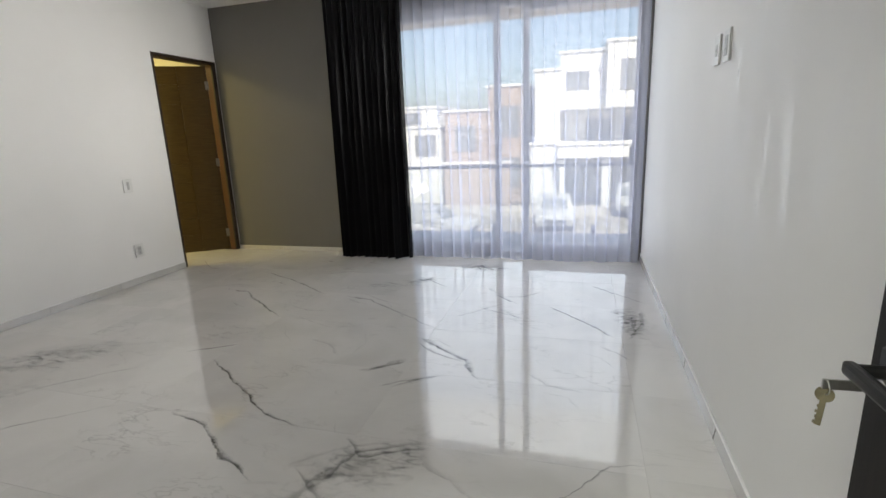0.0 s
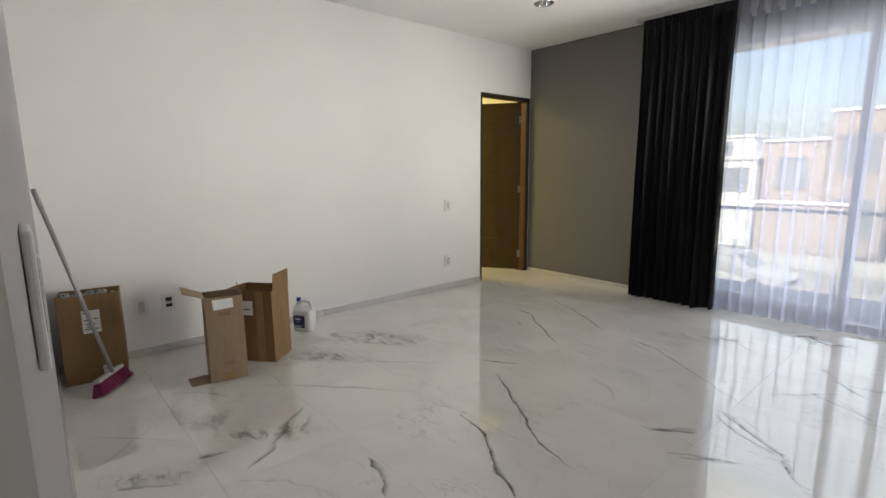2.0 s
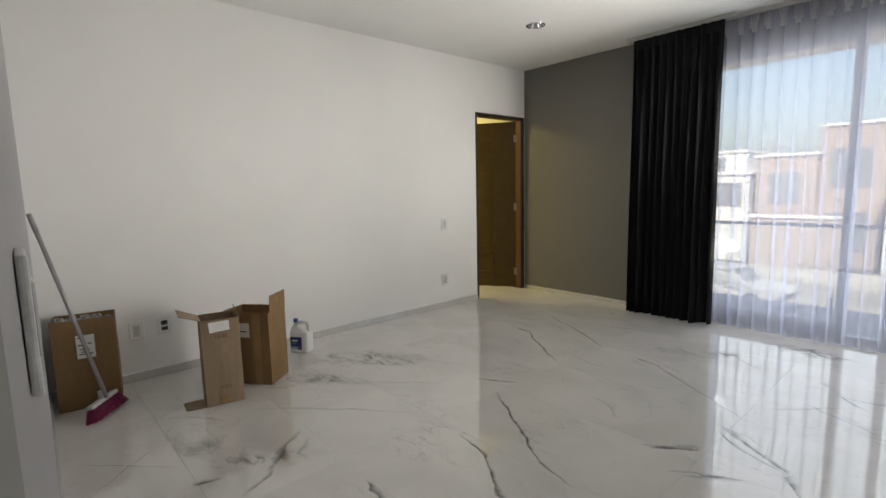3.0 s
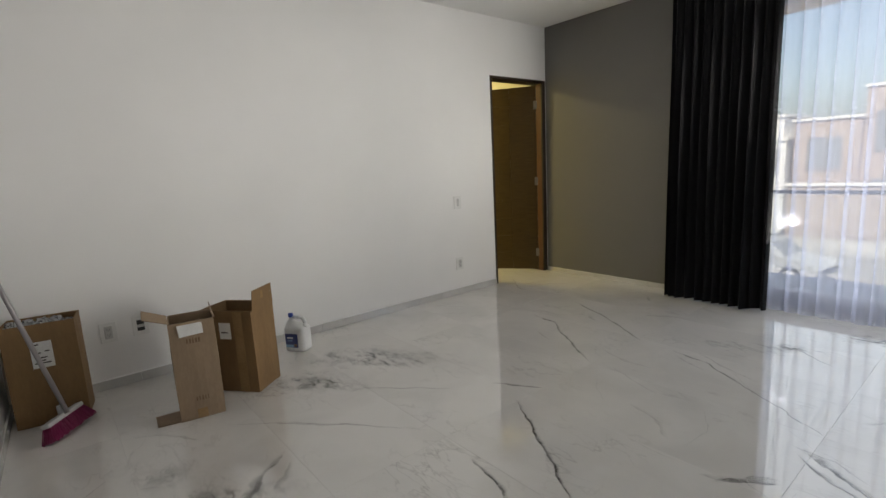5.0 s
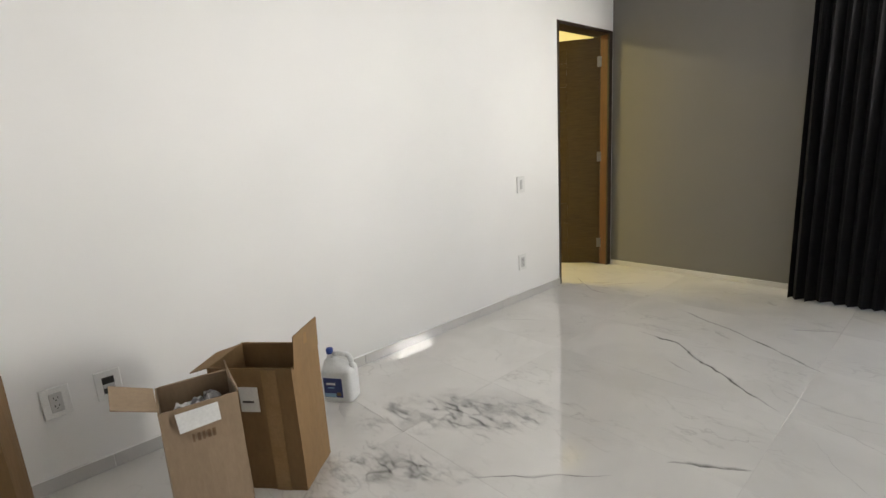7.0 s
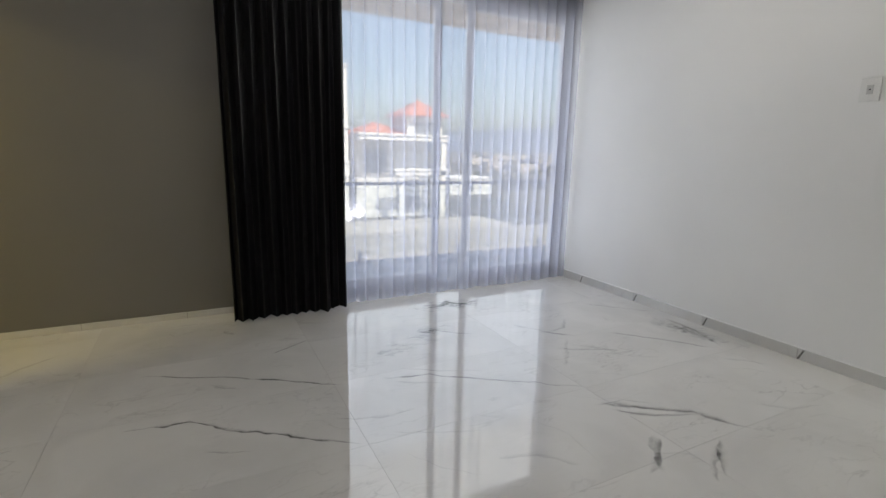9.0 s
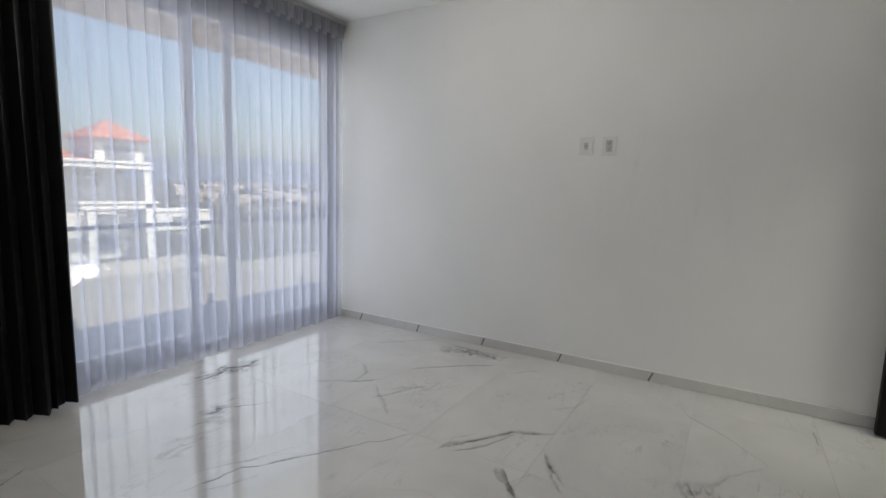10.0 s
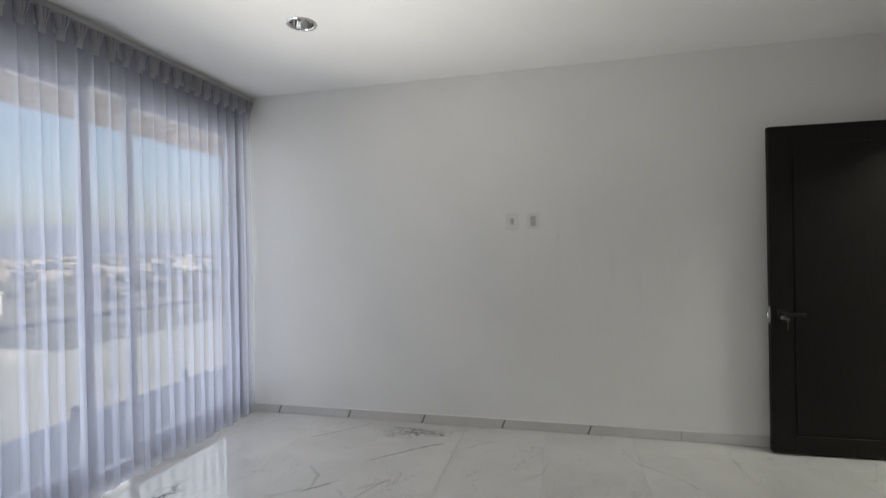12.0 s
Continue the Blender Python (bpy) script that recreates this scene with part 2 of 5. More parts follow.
BLACKOUT.node_tree.nodes["Principled BSDF"].inputs["Sheen Weight"].default_value = 0.03
BLACKOUT.node_tree.nodes["Principled BSDF"].inputs["Sheen Roughness"].default_value = 0.5
SHEER = cloth("white_sheer_voile", (0.79, 0.815, 0.955), clear=0.66, through_share=0.86)
# gathered heading: denser, and greyed in colour for the shade before the lintel
SHEER_HEAD_SHADED = cloth("shaded_gathered_voile", (0.50, 0.50, 0.54), clear=0.14, through_share=0.40)
GLASS = pane_glass("window_glass")
CARD = surface("corrugated_cardboard", (0.205, 0.120, 0.049), (0.275, 0.167, 0.074), 3.5, 0.8, 0, 70, 0.25, (1, 1, 0.35))
CARD_PALE = surface("pale_corrugated_cardboard", (0.275, 0.195, 0.125), (0.335, 0.24, 0.155), 3.5, 0.8, 0, 70, 0.25, (1, 1, 0.35))
CARD_IN = surface("cardboard_inside", (0.22, 0.13, 0.06), (0.29, 0.175, 0.085), 3.5, 0.85, 0, 70, 0.25)
TAPE = surface("packing_tape", (0.30, 0.19, 0.09), (0.37, 0.24, 0.12), 9, 0.22, 0, 90, 0.05)
PAPER = surface("white_paper", (0.74, 0.74, 0.72), (0.80, 0.80, 0.78), 12, 0.6, 0, 120, 0.05)
FOIL = surface("crumpled_packing_film", (0.10, 0.10, 0.105), (0.74, 0.74, 0.75), 34, 0.28, 0.35, 90, 0.5)
INK = surface("printing_ink", (0.05, 0.045, 0.04), (0.09, 0.08, 0.07), 30, 0.6, 0, 150, 0.0)
INK_BROWN = surface("brown_box_print", (0.16, 0.095, 0.05), (0.22, 0.135, 0.07), 60, 0.8, 0, 150, 0.0)
JUG = surface("white_jug_plastic", (0.76, 0.77, 0.76), (0.82, 0.83, 0.82), 8, 0.32, 0, 90, 0.03)
NAVY = surface("navy_label", (0.02, 0.03, 0.12), (0.035, 0.05, 0.18), 9, 0.35, 0, 120, 0.0)
BLUE_CAP = surface("blue_cap_plastic", (0.02, 0.05, 0.26), (0.03, 0.07, 0.32), 12, 0.35, 0, 90, 0.05)
LABEL_CYAN = surface("pale_blue_label", (0.22, 0.40, 0.58), (0.30, 0.48, 0.66), 12, 0.35, 0, 90, 0.0)
BRISTLE = surface("magenta_bristles", (0.18, 0.010, 0.062), (0.27, 0.018, 0.096), 60, 0.6, 0, 300, 0.3, (1, 1, 0.2))
POLE = surface("grey_broom_pole", (0.30, 0.28, 0.28), (0.42, 0.40, 0.40), 10, 0.35, 0.4, 120, 0.05, (1, 1, 0.1))
STUCCO = surface("beige_stucco", (0.80, 0.66, 0.50), (0.86, 0.73, 0.57), 2, 0.85, 0, 50, 0.4)
CONCRETE = surface("balcony_floor_tile", (0.62, 0.62, 0.64), (0.70, 0.70, 0.72), 2, 0.6, 0, 40, 0.2)


# ---- mesh helpers ----
def finish(name, bm, mat, parent=None, label="", smooth=False):
    me = bpy.data.meshes.new(name)
    bmesh.ops.recalc_face_normals(bm, faces=bm.faces)
    bm.to_mesh(me)
    bm.free()
    for mt in mat if isinstance(mat, (list, tuple)) else [mat]:
        me.materials.append(mt)
    if smooth:
        for p in me.polygons:
            p.use_smooth = True
    ob = new(name, me)
    if parent:
        ob.parent = parent
    if label:
        ob["label"] = label
    return ob


part = finish


def box(bm, lo, hi, bevel=0.0, seg=1, m=None):
    """Adds a box from lo to hi to bm, its edges rounded by bevel."""
    got = bmesh.ops.create_cube(bm, size=1.0)["verts"]
    size, mid = [h - a for a, h in zip(lo, hi)], [(h + a) / 2 for a, h in zip(lo, hi)]
    for v in got:
        v.co = Vector([c * s + o for c, s, o in zip(v.co, size, mid)])
    if m is not None:
        for v in got:
            v.co = m @ v.co
    if bevel:
        edges = list({e for v in got for e in v.link_edges})
        bmesh.ops.bevel(bm, geom=edges, offset=bevel, segments=seg, affect="EDGES", profile=0.5)
    return bm


def boxes(*specs, bevel=0.0, m=None):
    bm = bmesh.new()
    for lo, hi in specs:
        box(bm, lo, hi, bevel, m=m)
    return bm


def rod(bm, a, b, r, seg=16, r2=None):
    a, b = Vector(a), Vector(b)
    got = bmesh.ops.create_cone(bm, cap_ends=True, segments=seg, radius1=r, radius2=r if r2 is None else r2, depth=(b - a).length)["verts"]
    m = Matrix.Translation((a + b) / 2) @ (b - a).to_track_quat("Z", "Y").to_matrix().to_4x4()
    for v in got:
        v.co = m @ v.co
    return bm


def lathe(bm, profile, seg=32, m=None):
    rings = []
    for r, z in profile:
        rings.append([bm.verts.new((r * math.cos(2 * math.pi * k / seg), r * math.sin(2 * math.pi * k / seg), z)) for k in range(seg)])
    for a, b in zip(rings, rings[1:]):
        for k in range(seg):
            bm.faces.new((a[k], a[(k + 1) % seg], b[(k + 1) % seg], b[k]))
    if m is not None:
        for ring in rings:
            for v in ring:
                v.co = m @ v.co
    return bm


def thing(name, label, category, m=None, group="", kind=""):
    ob = new(name)
    if m is not None:
        ob.matrix_world = m
    return tagged(ob, label, category, group, kind)


def structure(name, bm, mat, label, category):
    return tagged(finish(name, bm, mat), label, category, kind="structure")


# ---- the room's shell ----
W, N, S, H, T = 4.62, 0.0, -4.938, 2.737, 0.15   # east wall, north wall, south wall, ceiling, wall thickness
DOOR_A, DOOR_B, DOOR_H = -0.884, -0.010, 2.17     # the bathroom door's opening in the west wall
ENT_A, ENT_B = 3.655, 4.592                       # the entrance's opening in the south wall
S2 = -4.880                                       # face of the wall over and beside the entrance door
WIN_A, WIN_B, WIN_H = 1.62, 4.588, 2.47            # the window's opening in the north wall
structure("wall_west", boxes(((-T, S - T, 0), (0, DOOR_A, H)), ((-T, DOOR_A, DOOR_H), (0, DOOR_B, H)), ((-T, DOOR_B, 0), (0, 0, H))),
          WHITE, "smooth white painted wall with a doorway near its corner", "wall")
structure("wall_east", boxes(((W, S2 - 0.065, 0), (W + T, T, H))), SCUFFED, "white painted wall with faint smears and scuffs", "wall")
structure("wall_north", boxes(((-T, 0, 0), (WIN_A, T, H)), ((WIN_A, 0, WIN_H), (WIN_B, T, H)), ((WIN_B, 0, 0), (W, T, H))),
          GREY, "dark grey painted accent wall around the window", "wall")
S_WEST = -4.862   # the south wall stands a little out of square, its west end nearer
bm = boxes(((0, S - T, 0), (ENT_A, S, H)), ((ENT_A, S - T, DOOR_H), (ENT_B, S2, H)), ((ENT_B, S2 - 0.065, 0), (W, S2, H)))
for v in bm.verts:
    if abs(v.co.x) < 0.001 and abs(v.co.y - S) < 0.001:
        v.co.y = S_WEST
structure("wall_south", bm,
          SHADED_WHITE, "white wall with the entrance doorway, its shade painted in as grey", "wall")
SPOTS = ((1.150, -1.285), (3.490, -1.280))   # recessed ceiling lights
bm = bmesh.new()
rim = [bm.verts.new(p) for p in ((-T, S - T, H), (W + T, S - T, H), (W + T, T, H), (-T, T, H))]
edges = [bm.edges.new((rim[k], rim[(k + 1) % 4])) for k in range(4)]
for cx, cy in SPOTS:
    ring = [bm.verts.new((cx + 0.070 * math.cos(2 * math.pi * k / 32), cy + 0.070 * math.sin(2 * math.pi * k / 32), H)) for k in range(32)]
    edges += [bm.edges.new((ring[k], ring[(k + 1) % 32])) for k in range(32)]
bmesh.ops.triangle_fill(bm, use_beauty=True, use_dissolve=False, edges=edges)
box(bm, (-T, S - T, H + 0.10), (W + T, T, H + 0.22))
structure("ceiling", bm, CEILING, "plain white plastered ceiling", "ceiling")
floor = structure("floor", boxes(((-2.6, -7.6, -0.2), (W + T, T, -0.011))), GROUT, "polished white marble-look tile floor with grey veins", "floor")

# the small room behind the west door
structure("wall_bath_west", boxes(((-2.3, -2.8, 0), (-2.2, 0.1, H))), CREAM, "cream wall under warm lamp light", "wall")
structure("wall_bath_south", boxes(((-2.2, -2.8, 0), (-T, -2.7, H))), CREAM, "cream wall under warm lamp light", "wall")
structure("wall_bath_north", boxes(((-2.2, 0.0, 0), (-T - 0.002, 0.1, H))), CREAM, "cream wall under warm lamp light", "wall")
structure("ceiling_bath", boxes(((-2.3, -2.8, H), (-T, 0.1, H + 0.1))), CREAM, "cream ceiling of the lit side room", "ceiling")
# the hall behind the entrance
structure("wall_hall_south", boxes(((0.9, -7.3, 0), (5.4, -7.15, H))), WHITE, "white hall wall", "wall")
structure("wall_hall_west", boxes(((0.9, -7.15, 0), (1.0, S - T, H))), WHITE, "white hall wall", "wall")
structure("wall_hall_east", boxes(((5.3, -7.15, 0), (5.4, S2, H))), WHITE, "white hall wall with a slate feature panel", "wall")
structure("wall_hall_north", boxes(((W + T, S2 - 0.065, 0), (5.3, S2, H))), WHITE, "white hall wall", "wall")
structure("ceiling_hall", boxes(((0.9, -7.3, H), (5.4, S - T, H + 0.1)), ((W + T, S - T, H), (5.4, S2, H + 0.1))), CEILING, "white hall ceiling", "ceiling")
structure("floor_hall", boxes(((W + T, -7.3, -0.2), (5.4, S2, -0.004))), MARBLE, "polished white hall floor", "floor")


# ---- doors ----
def door_frame(name, lo, hi, height, along, across, mat, label, last=0.028):
    """Jambs and head that line an opening; along: the wall's axis, across: from where to where through the wall."""
    def put(a0, a1, z0, z1):
        p, q = [0, 0, z0], [0, 0, z1]
        p[along], q[along] = a0, a1
        p[1 - along], q[1 - along] = across
        return tuple(p), tuple(q)
    ob = tagged(new(name), label, "door frame", kind="structure")
    for nm, spec in (("jamb", put(lo, lo + 0.028, 0, height)), ("jamb", put(hi - last, hi, 0, height)), ("head", put(lo + 0.028, hi - last, height - 0.028, height))):
        part(nm, box(bmesh.new(), *spec, 0.002), mat, ob)
    return ob


door_frame("trim_bath_door", DOOR_A, DOOR_B, DOOR_H, 1, (-T - 0.004, 0.004), FRAME_DARK, "dark wooden door frame flush with the wall", 0.060)
ent_frame = tagged(new("trim_entrance"), "dark wooden entrance door frame", "door frame", kind="structure")
part("jamb", box(bmesh.new(), (ENT_A, S - T - 0.004, 0), (ENT_A + 0.020, S - 0.055, DOOR_H), 0.002), FRAME_DARK, ent_frame)
part("jamb", box(bmesh.new(), (ENT_B - 0.028, S2 - 0.068, 0), (ENT_B, S2 + 0.003, DOOR_H), 0.002), FRAME_DARK, ent_frame)
part("head", box(bmesh.new(), (ENT_A + 0.028, S - T - 0.004, DOOR_H - 0.028), (ENT_B - 0.028, S2 + 0.003, DOOR_H), 0.002), FRAME_DARK, ent_frame)


def hinge(parent, z, x=0.0, y=0.0):
    bm = box(bmesh.new(), (x - 0.004, y - 0.012, z - 0.045), (x + 0.004, y + 0.030, z + 0.045), 0.001)
    rod(bm, (x - 0.006, y - 0.004, z - 0.047), (x - 0.006, y - 0.004, z + 0.047), 0.006, 10)
    return part("hinge", bm, HINGE_STEEL, parent, "steel butt hinge")


# bathroom door, hinged at its north jamb, standing half open into the side room
bath_door = thing("door_bath", "half-open walnut-brown door with horizontal grooves and steel hinges", "door", pose(-0.085, DOOR_B - 0.064, 0, 0, 0, -54), kind="structure")
LW, LH = 0.776, 2.128
part("stile", box(bmesh.new(), (-0.042, -0.30, 0.014), (0.0, -0.004, LH), 0.002), WALNUT, bath_door)
part("stile", box(bmesh.new(), (-0.042, -LW, 0.014), (0.0, -LW + 0.10, LH), 0.002), WALNUT, bath_door)
cuts = [0.014, 0.22, 0.42, 0.62, 0.84, 1.06, 1.28, 1.50, 1.72, 1.93, LH]
for a, b in zip(cuts, cuts[1:]):
    part("plank", box(bmesh.new(), (-0.040, -LW + 0.101, a + 0.001), (-0.002, -0.301, b - 0.001), 0.002), WALNUT, bath_door)
part("core", box(bmesh.new(), (-0.034, -LW + 0.05, 0.02), (-0.008, -0.1, LH - 0.01)), WALNUT, bath_door)
part("edge", box(bmesh.new(), (-0.041, -0.004, 0.014), (-0.001, -0.001, LH), 0.0005), WALNUT_EDGE, bath_door, "reddish wooden door edge")
for z in (0.22, 1.06, 1.92):
    hinge(bath_door, z, 0.004, -0.012)
hb = rod(bmesh.new(), (-0.06, -LW + 0.06, 1.0), (0.05, -LW + 0.06, 1.0), 0.009)
box(hb, (0.04, -LW + 0.05, 0.99), (0.055, -LW + 0.18, 1.01), 0.003)
part("door_handle", hb, STEEL, bath_door)
# thin strip on the hinge-side jamb, its lit look put into the reddish colour
part("jamb_lit_strip", box(bmesh.new(), (-0.08, DOOR_B - 0.0625, 0.002), (-0.012, DOOR_B - 0.0602, DOOR_H - 0.030), 0.0005), WALNUT_EDGE, bpy.data.objects["trim_bath_door"])

# entrance door, opened flat against the east wall
ent_door = thing("door_entrance", "open espresso-dark wooden door with a routed panel and keys in its lock", "door", pose(4.560, S2 - 0.006, 0, 0, 0, 1.6), kind="structure")
EW, EH = 0.812, 2.150
part("leaf", box(bmesh.new(), (-0.042, 0.0, 0.012), (0.0, EW, EH), 0.0025), ESPRESSO, ent_door)
bm = bmesh.new()   # raised field with a routed groove round it
fy0, fy1, fz0, fz1, g = 0.135, EW - 0.135, 0.135, EH - 0.125, 0.012
box(bm, (-0.0465, 0.004, 0.016), (-0.0415, fy0 - g / 2, EH - 0.004), 0.0015)
box(bm, (-0.0465, fy1 + g / 2, 0.016), (-0.0415, EW - 0.004, EH - 0.004), 0.0015)
box(bm, (-0.0465, fy0 - g / 2, 0.016), (-0.0415, fy1 + g / 2, fz0 - g / 2), 0.0015)
box(bm, (-0.0465, fy0 - g / 2, fz1 + g / 2), (-0.0415, fy1 + g / 2, EH - 0.004), 0.0015)
part("border", bm, ESPRESSO, ent_door)
part("panel", box(bmesh.new(), (-0.0465, fy0 + g / 2, fz0 + g / 2), (-0.0415, fy1 - g / 2, fz1 - g / 2), 0.002), ESPRESSO, ent_door)
for z in (0.20, 1.08, 1.97):
    part("hinge", rod(bmesh.new(), (-0.050, -0.002, z - 0.045), (-0.050, -0.002, z + 0.045), 0.006, 10), HINGE_STEEL, ent_door, "steel butt hinge")
part("lock_plate", box(bmesh.new(), (-0.034, EW - 0.001, 0.86), (-0.010, EW + 0.002, 0.97), 0.001), STEEL, ent_door, "steel lock faceplate")
part("latch", box(bmesh.new(), (-0.030, EW + 0.001, 0.895), (-0.014, EW + 0.014, 0.935), 0.003), CHROME, ent_door, "chrome latch bolt")
lev = rod(bmesh.new(), (-0.046, EW - 0.062, 0.925), (-0.095, EW - 0.062, 0.925), 0.010)
box(lev, (-0.108, EW - 0.180, 0.914), (-0.090, EW - 0.048, 0.936), 0.006, 2)
handle = part("door_handle", lev, BLACK_METAL, ent_door, "black lever handle")
part("rosette", box(bmesh.new(), (-0.054, EW - 0.090, 0.895), (-0.046, EW - 0.034, 0.955), 0.003), BLACK_METAL, handle)
part("key_cylinder", rod(bmesh.new(), (-0.046, EW - 0.062, 0.901), (-0.062, EW - 0.062, 0.901), 0.013), STEEL, ent_door)


KEY_BRASS = surface("tarnished_brass", (0.16, 0.14, 0.09), (0.26, 0.23, 0.15), 30, 0.35, 0.8, 150, 0.05)


def key(y, tilt):
    bm = bmesh.new()
    got = bmesh.ops.create_cone(bm, cap_ends=True, segments=18, radius1=0.012, radius2=0.012, depth=0.0026)["verts"]
    for v in got:
        v.co = Matrix.Rotation(radians(90), 4, "Y") @ v.co
    box(bm, (-0.0012, -0.004, -0.052), (0.0012, 0.004, -0.008), 0.0006)
    for k in range(4):
        box(bm, (-0.0011, 0.003, -0.050 + k * 0.009), (0.0011, 0.0065 - 0.001 * (k % 2), -0.046 + k * 0.009))
    ob = part("key", bm, KEY_BRASS, ent_door, "tarnished brass key")
    ob.matrix_local = pose(-0.128, y, 0.884, tilt, 0, 62)
    return ob


key(EW - 0.062, 4)
part("key", box(bmesh.new(), (-0.134, EW - 0.064, 0.893), (-0.060, EW - 0.060, 0.909), 0.001), STEEL, ent_door, "key in the lock")
bm = bmesh.new()
for k in range(20):
    a, b = 2 * math.pi * k / 20, 2 * math.pi * (k + 1) / 20
    rod(bm, (-0.128, EW - 0.062 + 0.011 * math.sin(a), 0.896 + 0.011 * math.cos(a)), (-0.128, EW - 0.062 + 0.011 * math.sin(b), 0.896 + 0.011 * math.cos(b)), 0.001, 6)
part("key_ring", bm, STEEL, ent_door)

# ---- window, balcony ----
window = tagged(new("window_1"), "wide sliding aluminium balcony window behind sheer curtains", "window", kind="structure")
fd = (0.004, 0.075)
for nm, lo, hi in (("window_frame", (WIN_A, fd[0], 0), (WIN_A + 0.05, fd[1], WIN_H)), ("window_frame", (WIN_B - 0.035, fd[0], 0), (WIN_B, fd[1], WIN_H)),
                   ("window_frame", (WIN_A + 0.05, fd[0], WIN_H - 0.05), (WIN_B - 0.035, fd[1], WIN_H)), ("window_sill", (WIN_A + 0.05, fd[0], 0), (WIN_B - 0.035, fd[1], 0.06))):
    part(nm, box(bmesh.new(), lo, hi, 0.003), ALU, window)


def sash(x0, x1, y0):
    """One leaf: four rails and the pane."""
    y1, z0, z1 = y0 + 0.028, 0.061, WIN_H - 0.051
    ob = part("sash", boxes(((x0, y0, z0), (x0 + 0.062, y1, z1)), ((x1 - 0.062, y0, z0), (x1, y1, z1)), ((x0 + 0.062, y0, z0), (x1 - 0.062, y1, z0 + 0.085)),
                            ((x0 + 0.062, y0, z1 - 0.05), (x1 - 0.062, y1, z1)), bevel=0.002), ALU, window)
    pane = part("pane", boxes(((x0 + 0.060, y0 + 0.011, z0 + 0.083), (x1 - 0.060, y0 + 0.017, z1 - 0.048))), GLASS, ob)
    pane.visible_shadow = False
    return ob


sash(WIN_A + 0.051, 3.252, 0.040)
sliding = sash(3.480, WIN_B - 0.036, 0.008)
part("fixed_stile", box(bmesh.new(), (3.252, 0.040, 0.061), (3.262, 0.068, WIN_H - 0.051), 0.001), ALU, window)
part("window_handle", box(bmesh.new(), (WIN_B - 0.118, -0.012, 0.93), (WIN_B - 0.078, 0.007, 1.10), 0.006), BLACK_METAL, sliding, "dark pull handle with lock")
mid_pane = part("pane", boxes(((3.262, 0.052, 0.061), (3.480, 0.058, WIN_H - 0.051))), GLASS, window)
mid_pane.visible_shadow = False

structure("balcony_floor", boxes(((-1.5, T, -0.30), (8.0, 1.42, -0.03)), ((WIN_A, 0.075, -0.2), (WIN_B, T, -0.012))), CONCRETE, "pale shaded balcony floor", "balcony")
structure("balcony_roof", boxes(((-1.5, T, 2.60), (8.0, 1.45, 2.86))), STUCCO, "beige stucco balcony soffit", "balcony roof")
structure("facade", boxes(((-6.0, T - 0.02, 2.86), (12.0, T + 0.2, 4.6)), ((-6.0, T + 0.002, -3.2), (12.0, T + 0.2, -0.30)), ((W + T, 0.0, -0.30), (12, T, 2.86)), ((-6, 0.102, -0.3), (-T, T, 2.86))), STUCCO, "beige stucco front of the house", "facade")
structure("roof", boxes(((-6.0, -9.0, H + 0.22), (12.0, T + 0.18, H + 0.34))), STUCCO, "flat house roof", "roof")

RAIL_GREY = surface("grey_handrail_paint", (0.10, 0.10, 0.11), (0.15, 0.15, 0.16), 10, 0.4, 0.3, 140, 0.05)
railing = thing("balcony_railing", "frameless glass balcony railing with a grey metal handrail", "railing", kind="structure")
part("handrail", box(bmesh.new(), (-1.5, 1.335, 0.825), (8.0, 1.385, 0.862), 0.006), RAIL_GREY, railing)
for k in range(8):
    x = -1.1 + k * 1.25
    part("clamp", box(bmesh.new(), (x + 0.27, 1.340, -0.03), (x + 0.32, 1.380, 0.09), 0.004), ALU, railing)
    if k < 7:
        g = part("pane", boxes(((x + 0.005, 1.356, 0.03), (x + 1.245, 1.364, 0.822))), GLASS, railing)
        g.visible_shadow = False


